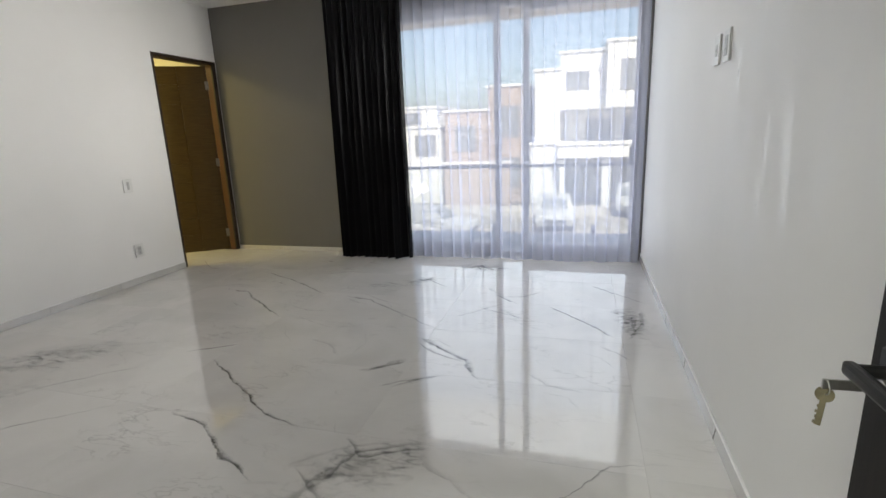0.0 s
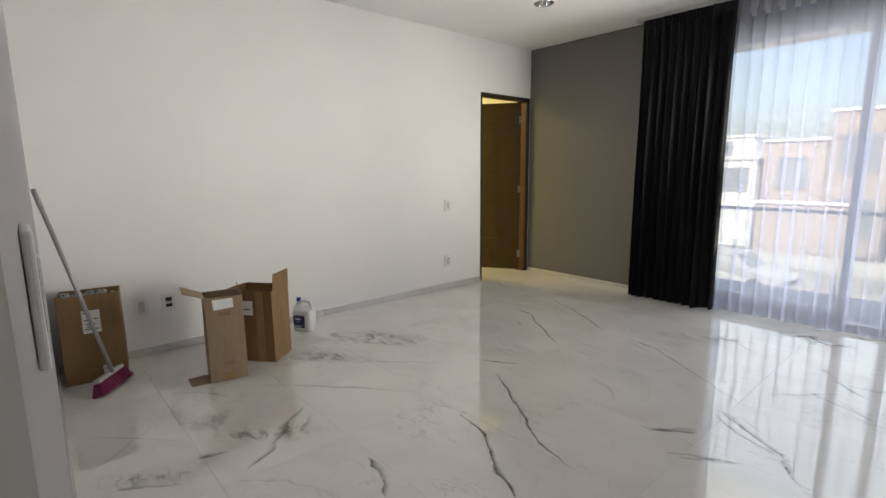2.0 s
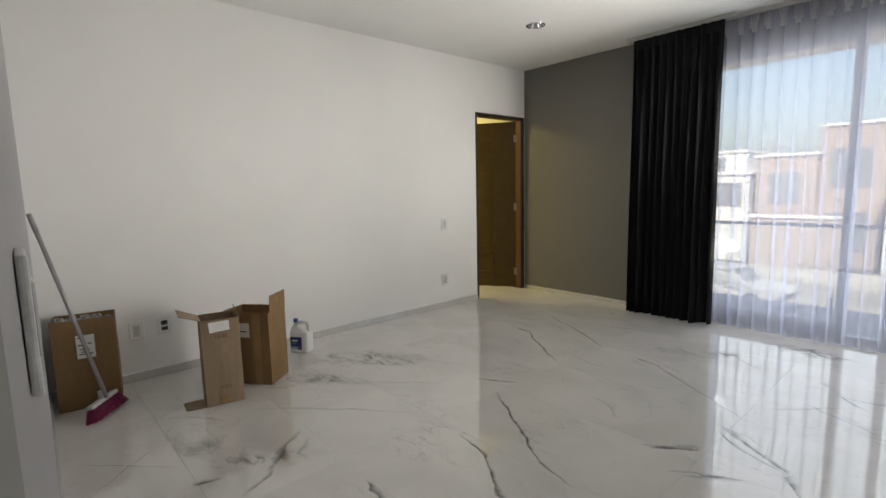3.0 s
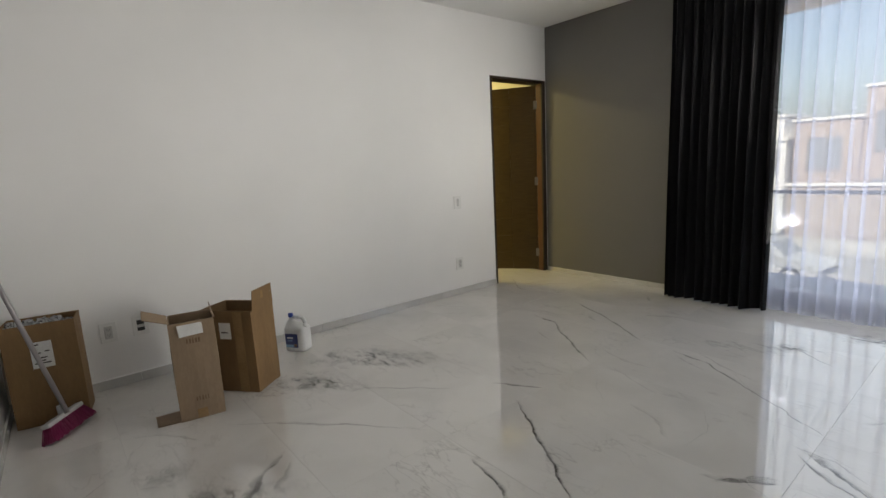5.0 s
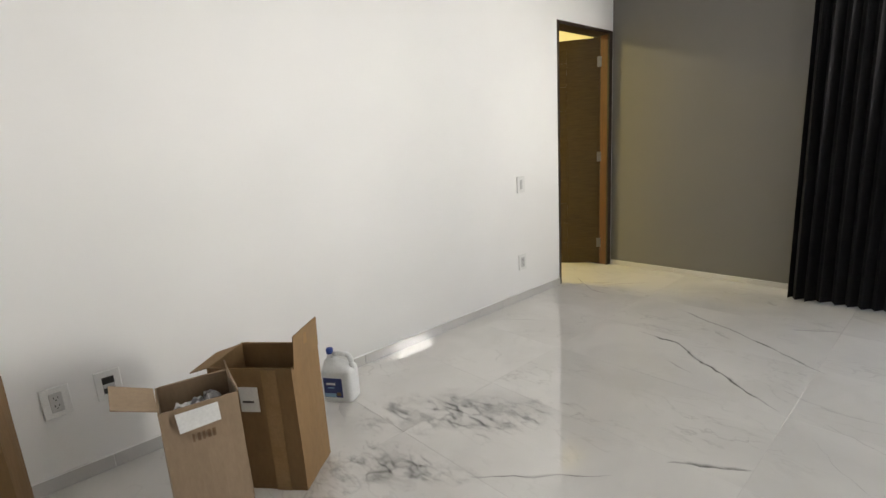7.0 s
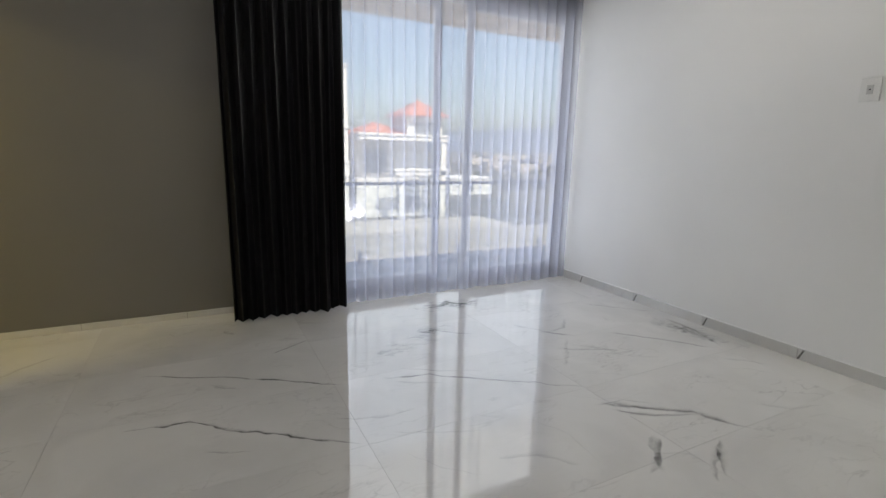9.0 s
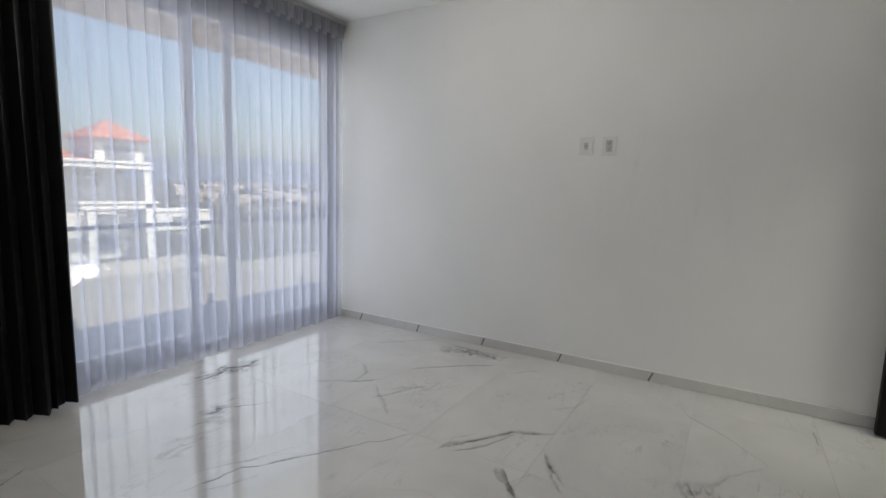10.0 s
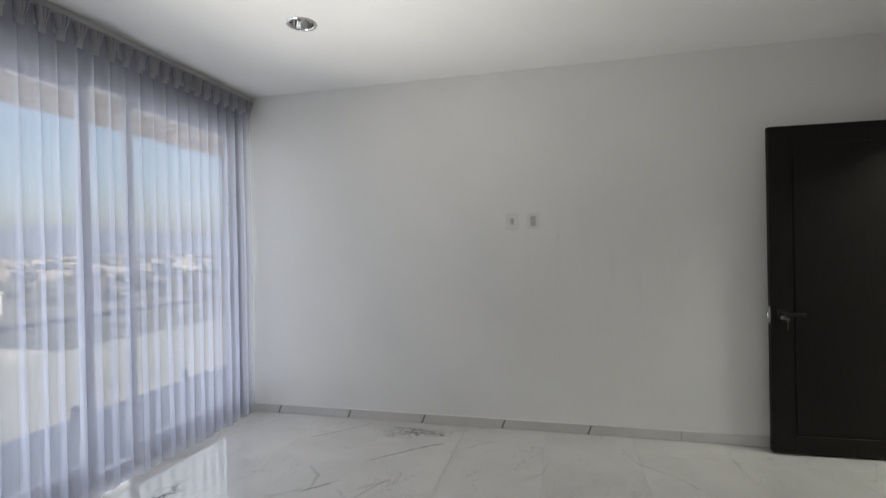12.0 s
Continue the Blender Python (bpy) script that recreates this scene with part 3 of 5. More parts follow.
# ---- curtains ----
def drape(name, x0, x1, y0, z0, z1, pleats, depth, lean, mat, parent, seed, over=0.30, rows=26, per=18, flare=0.35, label="", stir=1.0, peak=1.0):
    """A hanging cloth in deep folds: pinched at the heading, opening to uneven S-folds below."""
    rnd = random.Random(seed)
    width = (x1 - x0) / pleats
    amp = [rnd.uniform(0.65, 1.25) for _ in range(pleats + 2)]
    shift = [rnd.uniform(-0.16, 0.16) * width for _ in range(pleats + 2)]
    sway = [rnd.uniform(-1, 1) for _ in range(pleats + 2)]
    bm, grid = bmesh.new(), []
    cols = pleats * per
    for r in range(rows + 1):
        f = r / rows
        z = z1 + (z0 - z1) * f
        low = min(1.0, 0.42 + 1.1 * f) if f > 0.045 else 0.36
        row = []
        for c in range(cols + 1):
            u = c / per
            k = min(int(u), pleats - 1)
            w = u - k
            blend = w * w * (3 - 2 * w)
            a = amp[k] * (1 - blend) + amp[k + 1] * blend
            s = shift[k] * (1 - blend) + shift[k + 1] * blend
            q = sway[k] * (1 - blend) + sway[k + 1] * blend
            ang = 2 * math.pi * u
            edge = min(1.0, u, pleats - u)
            x = x0 + u * width + (s * (0.25 + 0.75 * f) + over * width * low * math.sin(2 * ang) * 0.55 + over * width * math.sin(ang + 0.7) * low * 0.5) * edge
            x += q * 0.012 * stir * math.sin(3.0 * f + k) * edge
            wave = math.sin(ang) if peak == 1.0 else 2.2 * ((1 + math.sin(ang)) / 2) ** peak - 0.7
            y = y0 + depth * low * a * wave + lean * f + 0.006 * stir * math.sin(7 * f + 2.1 * k) + flare * depth * 0.4 * q * f * f
            zz = z + (0.006 * q if r == rows else 0)
            row.append(bm.verts.new((x, y, zz)))
        grid.append(row)
    for a, b in zip(grid, grid[1:]):
        for c in range(cols):
            bm.faces.new((a[c], a[c + 1], b[c + 1], b[c]))
    return part(name, bm, mat, parent, label, smooth=True)


sheer = thing("sheer_curtain", "white translucent sheer curtain in pleated folds, drawn across the window", "curtain")
drape("cloth", 2.20, 4.582, -0.135, 0.012, H - 0.045, 23, 0.034, 0.0, SHEER, sheer, 5, over=0.26, stir=0.25, peak=3.0, per=22)
part("heading_tape", box(bmesh.new(), (2.20, -0.141, H - 0.150), (4.600, -0.137, H - 0.048)), SHEER_HEAD_SHADED, sheer)
for k in range(24):
    x = 2.25 + k * (2.30 / 23)
    # a pinch pleat: three cloth fins, wide and open at the top, sewn together at the waist, opening again below
    bm = bmesh.new()
    for side in (-1, 0, 1):
        rings = []
        for z, spread, out in ((H - 0.050, 0.024, 0.040), (H - 0.090, 0.018, 0.038), (H - 0.140, 0.007, 0.026), (H - 0.185, 0.014, 0.012)):
            cx = x + side * spread
            rings.append([bm.verts.new(p) for p in ((cx - 0.007, -0.142, z), (cx - 0.005, -0.142 - out, z), (cx + 0.005, -0.142 - out, z), (cx + 0.007, -0.142, z))])
        for p, q in zip(rings, rings[1:]):
            for j in range(3):
                bm.faces.new((p[j], p[j + 1], q[j + 1], q[j]))
    part("pinch_pleat", bm, SHEER_HEAD_SHADED, sheer, smooth=True)
dark = thing("blackout_curtain", "black blackout curtain drawn aside in dense folds", "curtain")
drape("cloth", 1.535, 2.345, -0.225, 0.012, H - 0.04, 11, 0.052, -0.012, BLACKOUT, dark, 11, over=0.28, rows=26, flare=0.8)
part("heading_tape", box(bmesh.new(), (1.535, -0.232, H - 0.125), (2.345, -0.224, H - 0.042), 0.002), BLACKOUT, dark)
track = thing("curtain_track", "slim white double curtain track on the ceiling", "curtain track")
part("rail", box(bmesh.new(), (1.45, -0.150, H - 0.036), (W - 0.004, -0.118, H - 0.0005), 0.003), PLASTIC_GREY, track)
part("rail", box(bmesh.new(), (1.45, -0.222, H - 0.036), (2.42, -0.190, H - 0.0005), 0.003), PLASTIC_GREY, track)


# ---- fittings ----
def downlight(cx, cy):
    ob = thing("recessed_downlight", "round chrome recessed ceiling light, switched off", "ceiling light", pose(cx, cy, H), "recessed ceiling lights")
    part("rim", lathe(bmesh.new(), [(0.066, 0.004), (0.068, -0.004), (0.078, -0.007), (0.088, -0.004), (0.090, 0.0)], 40), CHROME, ob, smooth=True)
    part("reflector", lathe(bmesh.new(), [(0.067, -0.002), (0.062, 0.030), (0.046, 0.066), (0.030, 0.076), (0.0005, 0.078)], 36), CHROME, ob, "mirrored reflector cup", smooth=True)
    part("bulb", lathe(bmesh.new(), [(0.0005, 0.030), (0.018, 0.034), (0.024, 0.044), (0.020, 0.062), (0.012, 0.076)], 24), PLASTIC, ob, "frosted bulb", smooth=True)


for spot in SPOTS:
    downlight(*spot)


def wall_plate(name, label, m, kind):
    """A cover plate lying in its xz plane, facing -y."""
    ob = thing(name, label, "electrical outlet" if kind != "switch" else "light switch", m)
    part("cover_plate", box(bmesh.new(), (-0.046, -0.009, -0.063), (0.046, 0.0, 0.063), 0.003, 2), PLASTIC, ob)
    if kind == "switch":
        part("rocker", box(bmesh.new(), (-0.013, -0.012, -0.036), (0.013, -0.0075, 0.036), 0.002), PLASTIC_GREY, ob)
    elif kind == "outlet":
        body = part("insert", box(bmesh.new(), (-0.021, -0.0115, -0.040), (0.021, -0.0075, 0.040), 0.002), PLASTIC_GREY, ob)
        for zc in (-0.017, 0.017):
            part("slots", boxes(((-0.008, -0.0118, zc - 0.001), (-0.0055, -0.0108, zc + 0.008)), ((0.0055, -0.0118, zc - 0.001), (0.008, -0.0108, zc + 0.008)),
                                ((-0.0025, -0.0118, zc - 0.009), (0.0025, -0.0108, zc - 0.005))), DARK_SLOT, body)
    elif kind == "open":
        part("opening", boxes(((-0.021, -0.0100, 0.006), (0.021, -0.0076, 0.036)), ((-0.021, -0.0100, -0.036), (0.021, -0.0076, -0.012))), DARK_SLOT, ob, "empty dark module openings")
        part("bridge", box(bmesh.new(), (-0.021, -0.0112, -0.011), (0.021, -0.0076, 0.005), 0.001), PLASTIC_GREY, ob)
    else:
        part("insert", box(bmesh.new(), (-0.015, -0.011, -0.024), (0.015, -0.0075, 0.024), 0.002), PLASTIC_GREY, ob)
        part("jack", box(bmesh.new(), (-0.004, -0.0118, -0.003), (0.004, -0.0108, 0.004)), DARK_SLOT, ob)
    return ob


wall_plate("wall_switch", "pale grey rocker switch on the white wall by the door", pose(0, -1.395, 0.926, 0, 0, 90), "switch")
wall_plate("power_outlet", "white power outlet low on the white wall by the door", pose(0, -1.400, 0.312, 0, 0, 90), "outlet")
wall_plate("power_outlet", "white double power outlet above the skirting behind the boxes", pose(0, -4.347, 0.365, 0, 0, 90), "outlet")
wall_plate("outlet_plate", "white outlet plate with two empty dark openings", pose(0, -4.172, 0.370, 0, 0, 90), "open")
wall_plate("television_socket", "white television socket high on the bare wall", pose(W, -2.386, 1.589, 0, 0, -90), "jack")
wall_plate("power_outlet", "white power outlet high on the bare wall", pose(W, -2.543, 1.588, 0, 0, -90), "outlet")
wall_plate("wall_switch", "white light switch beside the entrance door frame", pose(3.355, S + 0.0062, 1.207, 0, 0, 180), "switch")


# ---- cardboard boxes, jug, broom ----
def panel(a, b, c, d, thick, bm=None):
    """A board with corners a b c d, thick along its normal."""
    bm = bm or bmesh.new()
    a, b, c, d = map(Vector, (a, b, c, d))
    nrm = (b - a).cross(d - a).normalized() * thick
    lo = [bm.verts.new(p) for p in (a, b, c, d)]
    hi = [bm.verts.new(p + nrm) for p in (a, b, c, d)]
    bm.faces.new(lo)
    bm.faces.new(hi[::-1])
    for k in range(4):
        bm.faces.new((lo[k], hi[k], hi[(k + 1) % 4], lo[(k + 1) % 4]))
    return bm


def carton(name, label, m, w, d, h, mat, bulge=0.006):
    """An open carton, w along x, d along -y from its front at y = 0... the front faces -y; origin at the front left foot."""
    ob = thing(name, label, "cardboard box", m)
    t = 0.004

    def side(nm, x0, y0, x1, y1, nx, ny):
        bm, cols, rows_ = bmesh.new(), 6, 8
        for layer in (0, 1):
            for r in range(rows_ + 1):
                for c in range(cols + 1):
                    u, v = c / cols, r / rows_
                    out = bulge * math.sin(math.pi * u) * math.sin(math.pi * min(1, v * 0.95 + 0.05)) + 0.0015 * math.sin(9 * u + 5 * v)
                    out -= layer * t
                    bm.verts.new((x0 + (x1 - x0) * u + nx * out, y0 + (y1 - y0) * u + ny * out, 0.001 + h * v))
        bm.verts.ensure_lookup_table()
        n, q = (cols + 1) * (rows_ + 1), cols + 1
        for r in range(rows_):
            for c in range(cols):
                i = r * q + c
                bm.faces.new([bm.verts[k] for k in (i, i + 1, i + q + 1, i + q)])
                bm.faces.new([bm.verts[k + n] for k in (i + q, i + q + 1, i + 1, i)])
        for r in range(rows_):
            for c in (0, cols):
                i, j = r * q + c, (r + 1) * q + c
                bm.faces.new([bm.verts[k] for k in (i, j, j + n, i + n)])
        for c in range(cols):
            for r in (0, rows_):
                i, j = r * q + c, r * q + c + 1
                bm.faces.new([bm.verts[k] for k in (i, j, j + n, i + n)])
        return part(nm, bm, mat, ob)

    side("front_panel", 0, 0, w, 0, 0, -1)
    side("back_panel", w, d, 0, d, 0, 1)
    side("side_panel", 0, d, 0, 0, -1, 0)
    side("side_panel", w, 0, w, d, 1, 0)
    part("bottom", box(bmesh.new(), (0.003, 0.003, 0.0), (w - 0.003, d - 0.003, 0.004)), CARD_IN, ob)
    return ob


def bars(parent, mat, x0, z0, wid, hgt, count, seed, y=-0.0085):
    rnd, bm, x = random.Random(seed), bmesh.new(), x0
    step = wid / count
    for k in range(count):
        ww = step * rnd.uniform(0.3, 0.8)
        box(bm, (x0 + k * step, y - 0.0006, z0), (x0 + k * step + ww, y, z0 + hgt))
    return part("printed_bars", bm, mat, parent)


def facing(x0, y0, x1, y1):
    """A pose whose x axis runs from the first to the second point on the floor."""
    return pose(x0, y0, 0, 0, 0, math.degrees(math.atan2(y1 - y0, x1 - x0)))


def dist(x0, y0, x1, y1):
    return math.hypot(x1 - x0, y1 - y0)


# tall flat carton in the corner, filled with packing film
b1 = (0.272, -4.827, 0.322, -4.508)
w1, d1, h1 = dist(*b1), 0.205, 0.565
box_a = carton("cardboard_box", "tall brown cardboard box stuffed with packing film, white shipping label", facing(*b1), w1, d1, h1, CARD)
lab = part("shipping_label", box(bmesh.new(), (0.118, -0.0100, 0.325), (0.212, -0.0088, 0.470)), PAPER, box_a, "white shipping label")
for k, (x, z, ww) in enumerate(((0.126, 0.452, 0.030), (0.126, 0.405, 0.034), (0.135, 0.378, 0.05), (0.14, 0.362, 0.036), (0.128, 0.348, 0.07), (0.178, 0.412, 0.02))):
    part("printed_line", box(bmesh.new(), (x, -0.0106, z), (x + ww, -0.0100, z + 0.007)), INK, lab)
for k in range(9):
    rnd = random.Random(40 + k)
    bm = bmesh.new()
    bmesh.ops.create_icosphere(bm, subdivisions=3, radius=1)
    for v in bm.verts:
        nz = noise.noise(v.co * 2.3 + Vector((k * 7.1, 0, 0))) * 0.30 + noise.noise(v.co * 6 + Vector((k, 3, 0))) * 0.2
        v.co = Vector((v.co.x * 0.036, v.co.y * 0.042, v.co.z * 0.030)) * (1 + nz)
        v.co += Vector((0.035 + (k % 5) * 0.063, 0.062 + 0.085 * (k // 5) + rnd.uniform(-0.01, 0.02), h1 - 0.036 + rnd.uniform(-0.012, 0.012)))
    part("packing_film", bm, FOIL, box_a, "crumpled grey packing film", smooth=True)
part("filling", box(bmesh.new(), (0.008, 0.008, 0.01), (w1 - 0.008, d1 - 0.008, h1 - 0.05)), CARD_IN, box_a)

# narrow open carton
b2 = (0.829, -4.141, 0.866, -3.926)
w2, d2, h2 = dist(*b2), 0.20, 0.545
box_b = carton("cardboard_box", "narrow pale brown cardboard box standing open with spread flaps", facing(*b2), w2, d2, h2, CARD_PALE)
part("flap", panel((0, 0.02, h2), (-0.006, d2 - 0.01, h2 + 0.004), (-0.118, d2 - 0.02, h2 + 0.055), (-0.112, 0.03, h2 + 0.040), 0.004), CARD_PALE, box_b)
part("flap", panel((w2 + 0.002, 0.004, h2), (w2 + 0.002, d2 - 0.03, h2), (w2 - 0.010, d2 - 0.05, h2 + 0.055), (w2 - 0.012, 0.03, h2 + 0.035), 0.004), CARD_PALE, box_b)
part("flap", panel((-0.002, 0.005, 0.002), (-0.002, d2 * 0.75, 0.002), (-0.122, d2 * 0.72, 0.002), (-0.110, 0.01, 0.002), 0.004), CARD_PALE, box_b)
part("flap", panel((0.01, d2, h2), (w2 - 0.01, d2, h2), (w2 - 0.02, d2 + 0.05, h2 - 0.09), (0.02, d2 + 0.05, h2 - 0.09), 0.004), CARD_PALE, box_b)
part("label_remnant", panel((0.045, -0.0105, h2 - 0.075), (0.160, -0.0105, h2 - 0.068), (0.158, -0.0105, h2 - 0.008), (0.040, -0.0105, h2 - 0.010), 0.0008), PAPER, box_b, "torn white paper label")
bars(box_b, INK_BROWN, 0.075, h2 - 0.115, 0.07, 0.026, 5, 3)
bars(box_b, INK_BROWN, 0.085, 0.105, 0.07, 0.024, 5, 4)
part("tape", box(bmesh.new(), (0.082, -0.0082, 0.004), (0.132, -0.0074, 0.058)), TAPE, box_b)
for k in range(3):
    bm = bmesh.new()
    bmesh.ops.create_icosphere(bm, subdivisions=3, radius=1)
    for v in bm.verts:
        nz = noise.noise(v.co * 2.1 + Vector((k * 5.3, 9, 0))) * 0.5
        v.co = Vector((v.co.x * 0.035, v.co.y * 0.045, v.co.z * 0.04)) * (1 + nz) + Vector((0.06 + k * 0.045, 0.095 + 0.02 * k, h2 - 0.075))
    part("packing_film", bm, FOIL, box_b, "crumpled grey packing film", smooth=True)
part("filling", box(bmesh.new(), (0.008, 0.008, 0.01), (w2 - 0.008, d2 - 0.008, h2 - 0.14)), CARD_IN, box_b)

# larger carton turned a quarter, one flap upright
c3 = (0.769, -3.703)
b3 = (c3[0] - 0.78 * 0.335, c3[1] - 0.63 * 0.335, *c3)
w3, d3, h3 = 0.335, 0.235, 0.505
box_c = carton("cardboard_box", "open brown cardboard box with one flap standing upright", facing(*b3), w3, d3, h3, CARD)
part("flap", panel((w3 + 0.003, 0.006, h3 - 0.004), (w3 + 0.003, d3 - 0.006, h3 - 0.004), (w3 + 0.018, d3 - 0.03, h3 + 0.125), (w3 + 0.010, 0.018, h3 + 0.118), 0.004), CARD, box_c)
part("flap", panel((0.0, d3 - 0.01, h3), (0.0, 0.01, h3), (-0.10, 0.03, h3 - 0.035), (-0.10, d3 - 0.03, h3 - 0.03), 0.004), CARD, box_c)
part("flap", panel((0.01, d3, h3), (w3 - 0.01, d3, h3), (w3 - 0.03, d3 + 0.03, h3 - 0.10), (0.03, d3 + 0.03, h3 - 0.10), 0.004), CARD, box_c)
part("flap", panel((w3 - 0.012, 0.004, h3), (0.012, 0.004, h3), (0.03, 0.010, h3 - 0.11), (w3 - 0.03, 0.010, h3 - 0.11), 0.004), CARD_IN, box_c)
part("tape", box(bmesh.new(), (w3 - 0.118, -0.0082, 0.004), (w3 - 0.060, -0.0066, h3 - 0.002)), TAPE, box_c, "glossy brown packing tape")
part("shipping_label", box(bmesh.new(), (w3 - 0.215, -0.0092, 0.335), (w3 - 0.140, -0.0076, 0.435)), PAPER, box_c, "white shipping label")
part("printed_line", box(bmesh.new(), (w3 - 0.205, -0.0098, 0.372), (w3 - 0.160, -0.0092, 0.380)), INK, box_c)
part("tape", panel((w3 + 0.0088, 0.10, h3 + 0.045), (w3 + 0.0088, 0.15, h3 + 0.045), (w3 + 0.0150, 0.15, h3 + 0.10), (w3 + 0.0150, 0.10, h3 + 0.10), 0.0006), TAPE, box_c)

# detergent jug
jug = thing("plastic_jug", "white plastic jug with blue cap and navy label", "jug", facing(0.203, -3.329, 0.327, -3.245))
JW, JD, JH = 0.172, 0.122, 0.225
bm = bmesh.new()
prof = [(0.0, 0.92), (0.006, 0.99), (0.02, 1.0), (0.14, 1.0), (0.160, 0.985), (0.172, 0.95)]
rings = []
for z, s_ in prof:
    ring = []
    for k in range(32):
        a = 2 * math.pi * k / 32
        cx, sy = math.cos(a), math.sin(a)
        ring.append(bm.verts.new((JW / 2 + JW / 2 * s_ * math.copysign(abs(cx) ** 0.42, cx), JD / 2 + JD / 2 * s_ * math.copysign(abs(sy) ** 0.42, sy), z)))
    rings.append(ring)
for z, s_, push in ((0.186, 0.80, -0.012), (0.204, 0.52, -0.034), (0.222, 0.21, -0.045), (0.246, 0.175, -0.045)):
    ring = []
    for k in range(32):
        a = 2 * math.pi * k / 32
        cx, sy = math.cos(a), math.sin(a)
        p = 0.42 + (1 - s_) * 0.58
        ring.append(bm.verts.new((JW / 2 + push + JW / 2 * s_ * math.copysign(abs(cx) ** p, cx), JD / 2 + JD / 2 * (s_ * 0.9 + 0.1 * (s_ < 0.5) * 0.6) * math.copysign(abs(sy) ** p, sy), z)))
    rings.append(ring)
for a, b in zip(rings, rings[1:]):
    for k in range(32):
        bm.faces.new((a[k], a[(k + 1) % 32], b[(k + 1) % 32], b[k]))
bm.faces.new(rings[0][::-1])
bm.faces.new(rings[-1])
part("body", bm, JUG, jug, smooth=True)
bm = bmesh.new()
arc = [(0.044, 0.222), (0.062, 0.240), (0.090, 0.246), (0.132, 0.243), (0.149, 0.232), (0.156, 0.205), (0.157, 0.160)]
for (xa, za), (xb, zb) in zip(arc, arc[1:]):
    rod(bm, (xa, JD / 2, za), (xb, JD / 2, zb), 0.0135, 12)
for xa, za in arc:
    bmesh.ops.create_icosphere(bm, subdivisions=2, radius=0.0138, matrix=Matrix.Translation((xa, JD / 2, za)))
part("handle", bm, JUG, jug, smooth=True)
cap = part("cap", lathe(bmesh.new(), [(0.0165, 0.244), (0.0185, 0.247), (0.0185, 0.268), (0.016, 0.272), (0.0002, 0.272)], 28, Matrix.Translation((JW / 2 - 0.045, JD / 2, 0))), BLUE_CAP, jug, "dark blue screw cap", smooth=True)
label = part("label", box(bmesh.new(), (0.020, -0.0022, 0.030), (0.122, 0.0004, 0.135), 0.0005), NAVY, jug, "navy blue label")
part("label_band", box(bmesh.new(), (0.022, -0.0030, 0.032), (0.085, -0.0022, 0.052)), LABEL_CYAN, label)
part("printed_line", box(bmesh.new(), (0.036, -0.0030, 0.098), (0.085, -0.0022, 0.110)), PAPER, label)
part("printed_line", box(bmesh.new(), (0.042, -0.0030, 0.080), (0.078, -0.0022, 0.085)), LABEL_CYAN, label)
part("printed_line", box(bmesh.new(), (0.090, -0.0030, 0.040), (0.112, -0.0022, 0.058)), INK_BROWN, label)

# broom leaning in the corner
broom = thing("broom", "broom with magenta bristles and a grey pole, leaning in the corner", "broom")
hx, hy = 0.476, -4.606
foot, tip = Vector((hx, hy, 0.105)), Vector((0.500, -4.856, 1.228))
bm = rod(bmesh.new(), foot, tip, 0.0115, 18)
part("pole", bm, POLE, broom, smooth=True)
part("grip", rod(bmesh.new(), tip - (tip - foot).normalized() * 0.10, tip + (tip - foot).normalized() * 0.004, 0.0135, 18, 0.012), POLE, broom, smooth=True)
hm = pose(hx, hy, 0.0, 0, 0, 143) @ pose(0, 0, 0, -16, 0, 0)
bm = box(bmesh.new(), (-0.128, -0.024, 0.082), (0.128, 0.024, 0.106), 0.008, 3)
rod(bm, (0, 0, 0.100), (0, -0.006, 0.150), 0.017, 16, 0.0135)
for v in bm.verts:
    v.co = hm @ v.co
part("head", bm, PLASTIC_GREY, broom, "pale grey plastic broom head", smooth=False)
bm = bmesh.new()
rnd = random.Random(8)
for k in range(520):
    u, v_ = rnd.uniform(-1, 1), rnd.uniform(-1, 1)
    a = hm @ Vector((u * 0.122, v_ * 0.020, 0.085))
    b = hm @ Vector((u * 0.152 + rnd.uniform(-0.012, 0.012), v_ * 0.044 + rnd.uniform(-0.008, 0.008), 0.004 + rnd.uniform(0, 0.012)))
    b.z = max(b.z, 0.002)
    rod(bm, a, b, 0.0022, 5, 0.0028)
part("bristles", bm, BRISTLE, broom, "magenta plastic bristles")


# ---- outside ----
LAND = surface("dry_ground", (0.065, 0.065, 0.045), (0.17, 0.148, 0.105), 0.05, 0.95, 0, 1.4, 0.3)
DUSTY_ROAD = surface("dusty_concrete_road", (0.24, 0.225, 0.195), (0.33, 0.31, 0.27), 0.5, 0.9, 0, 20, 0.3)
PALE_YARD = surface("pale_paving", (0.36, 0.335, 0.29), (0.46, 0.43, 0.38), 0.6, 0.9, 0, 12, 0.3)
BOUNCE_YARD = surface("light_bounce_paving", (0.44, 0.405, 0.35), (0.53, 0.49, 0.42), 0.6, 0.9, 0, 12, 0.3)
HOUSE_WHITE = surface("white_house_render", (0.72, 0.71, 0.68), (0.80, 0.79, 0.76), 0.4, 0.9, 0, 12, 0.3)
HOUSE_BROWN = surface("brown_house_render", (0.38, 0.30, 0.25), (0.46, 0.37, 0.31), 0.5, 0.9, 0, 12, 0.3)
HOUSE_GREY = surface("grey_house_render", (0.26, 0.25, 0.25), (0.32, 0.31, 0.31), 0.5, 0.9, 0, 12, 0.3)
ROOF_RED = surface("red_clay_roof", (0.42, 0.15, 0.09), (0.54, 0.21, 0.13), 1.5, 0.85, 0, 14, 0.4)
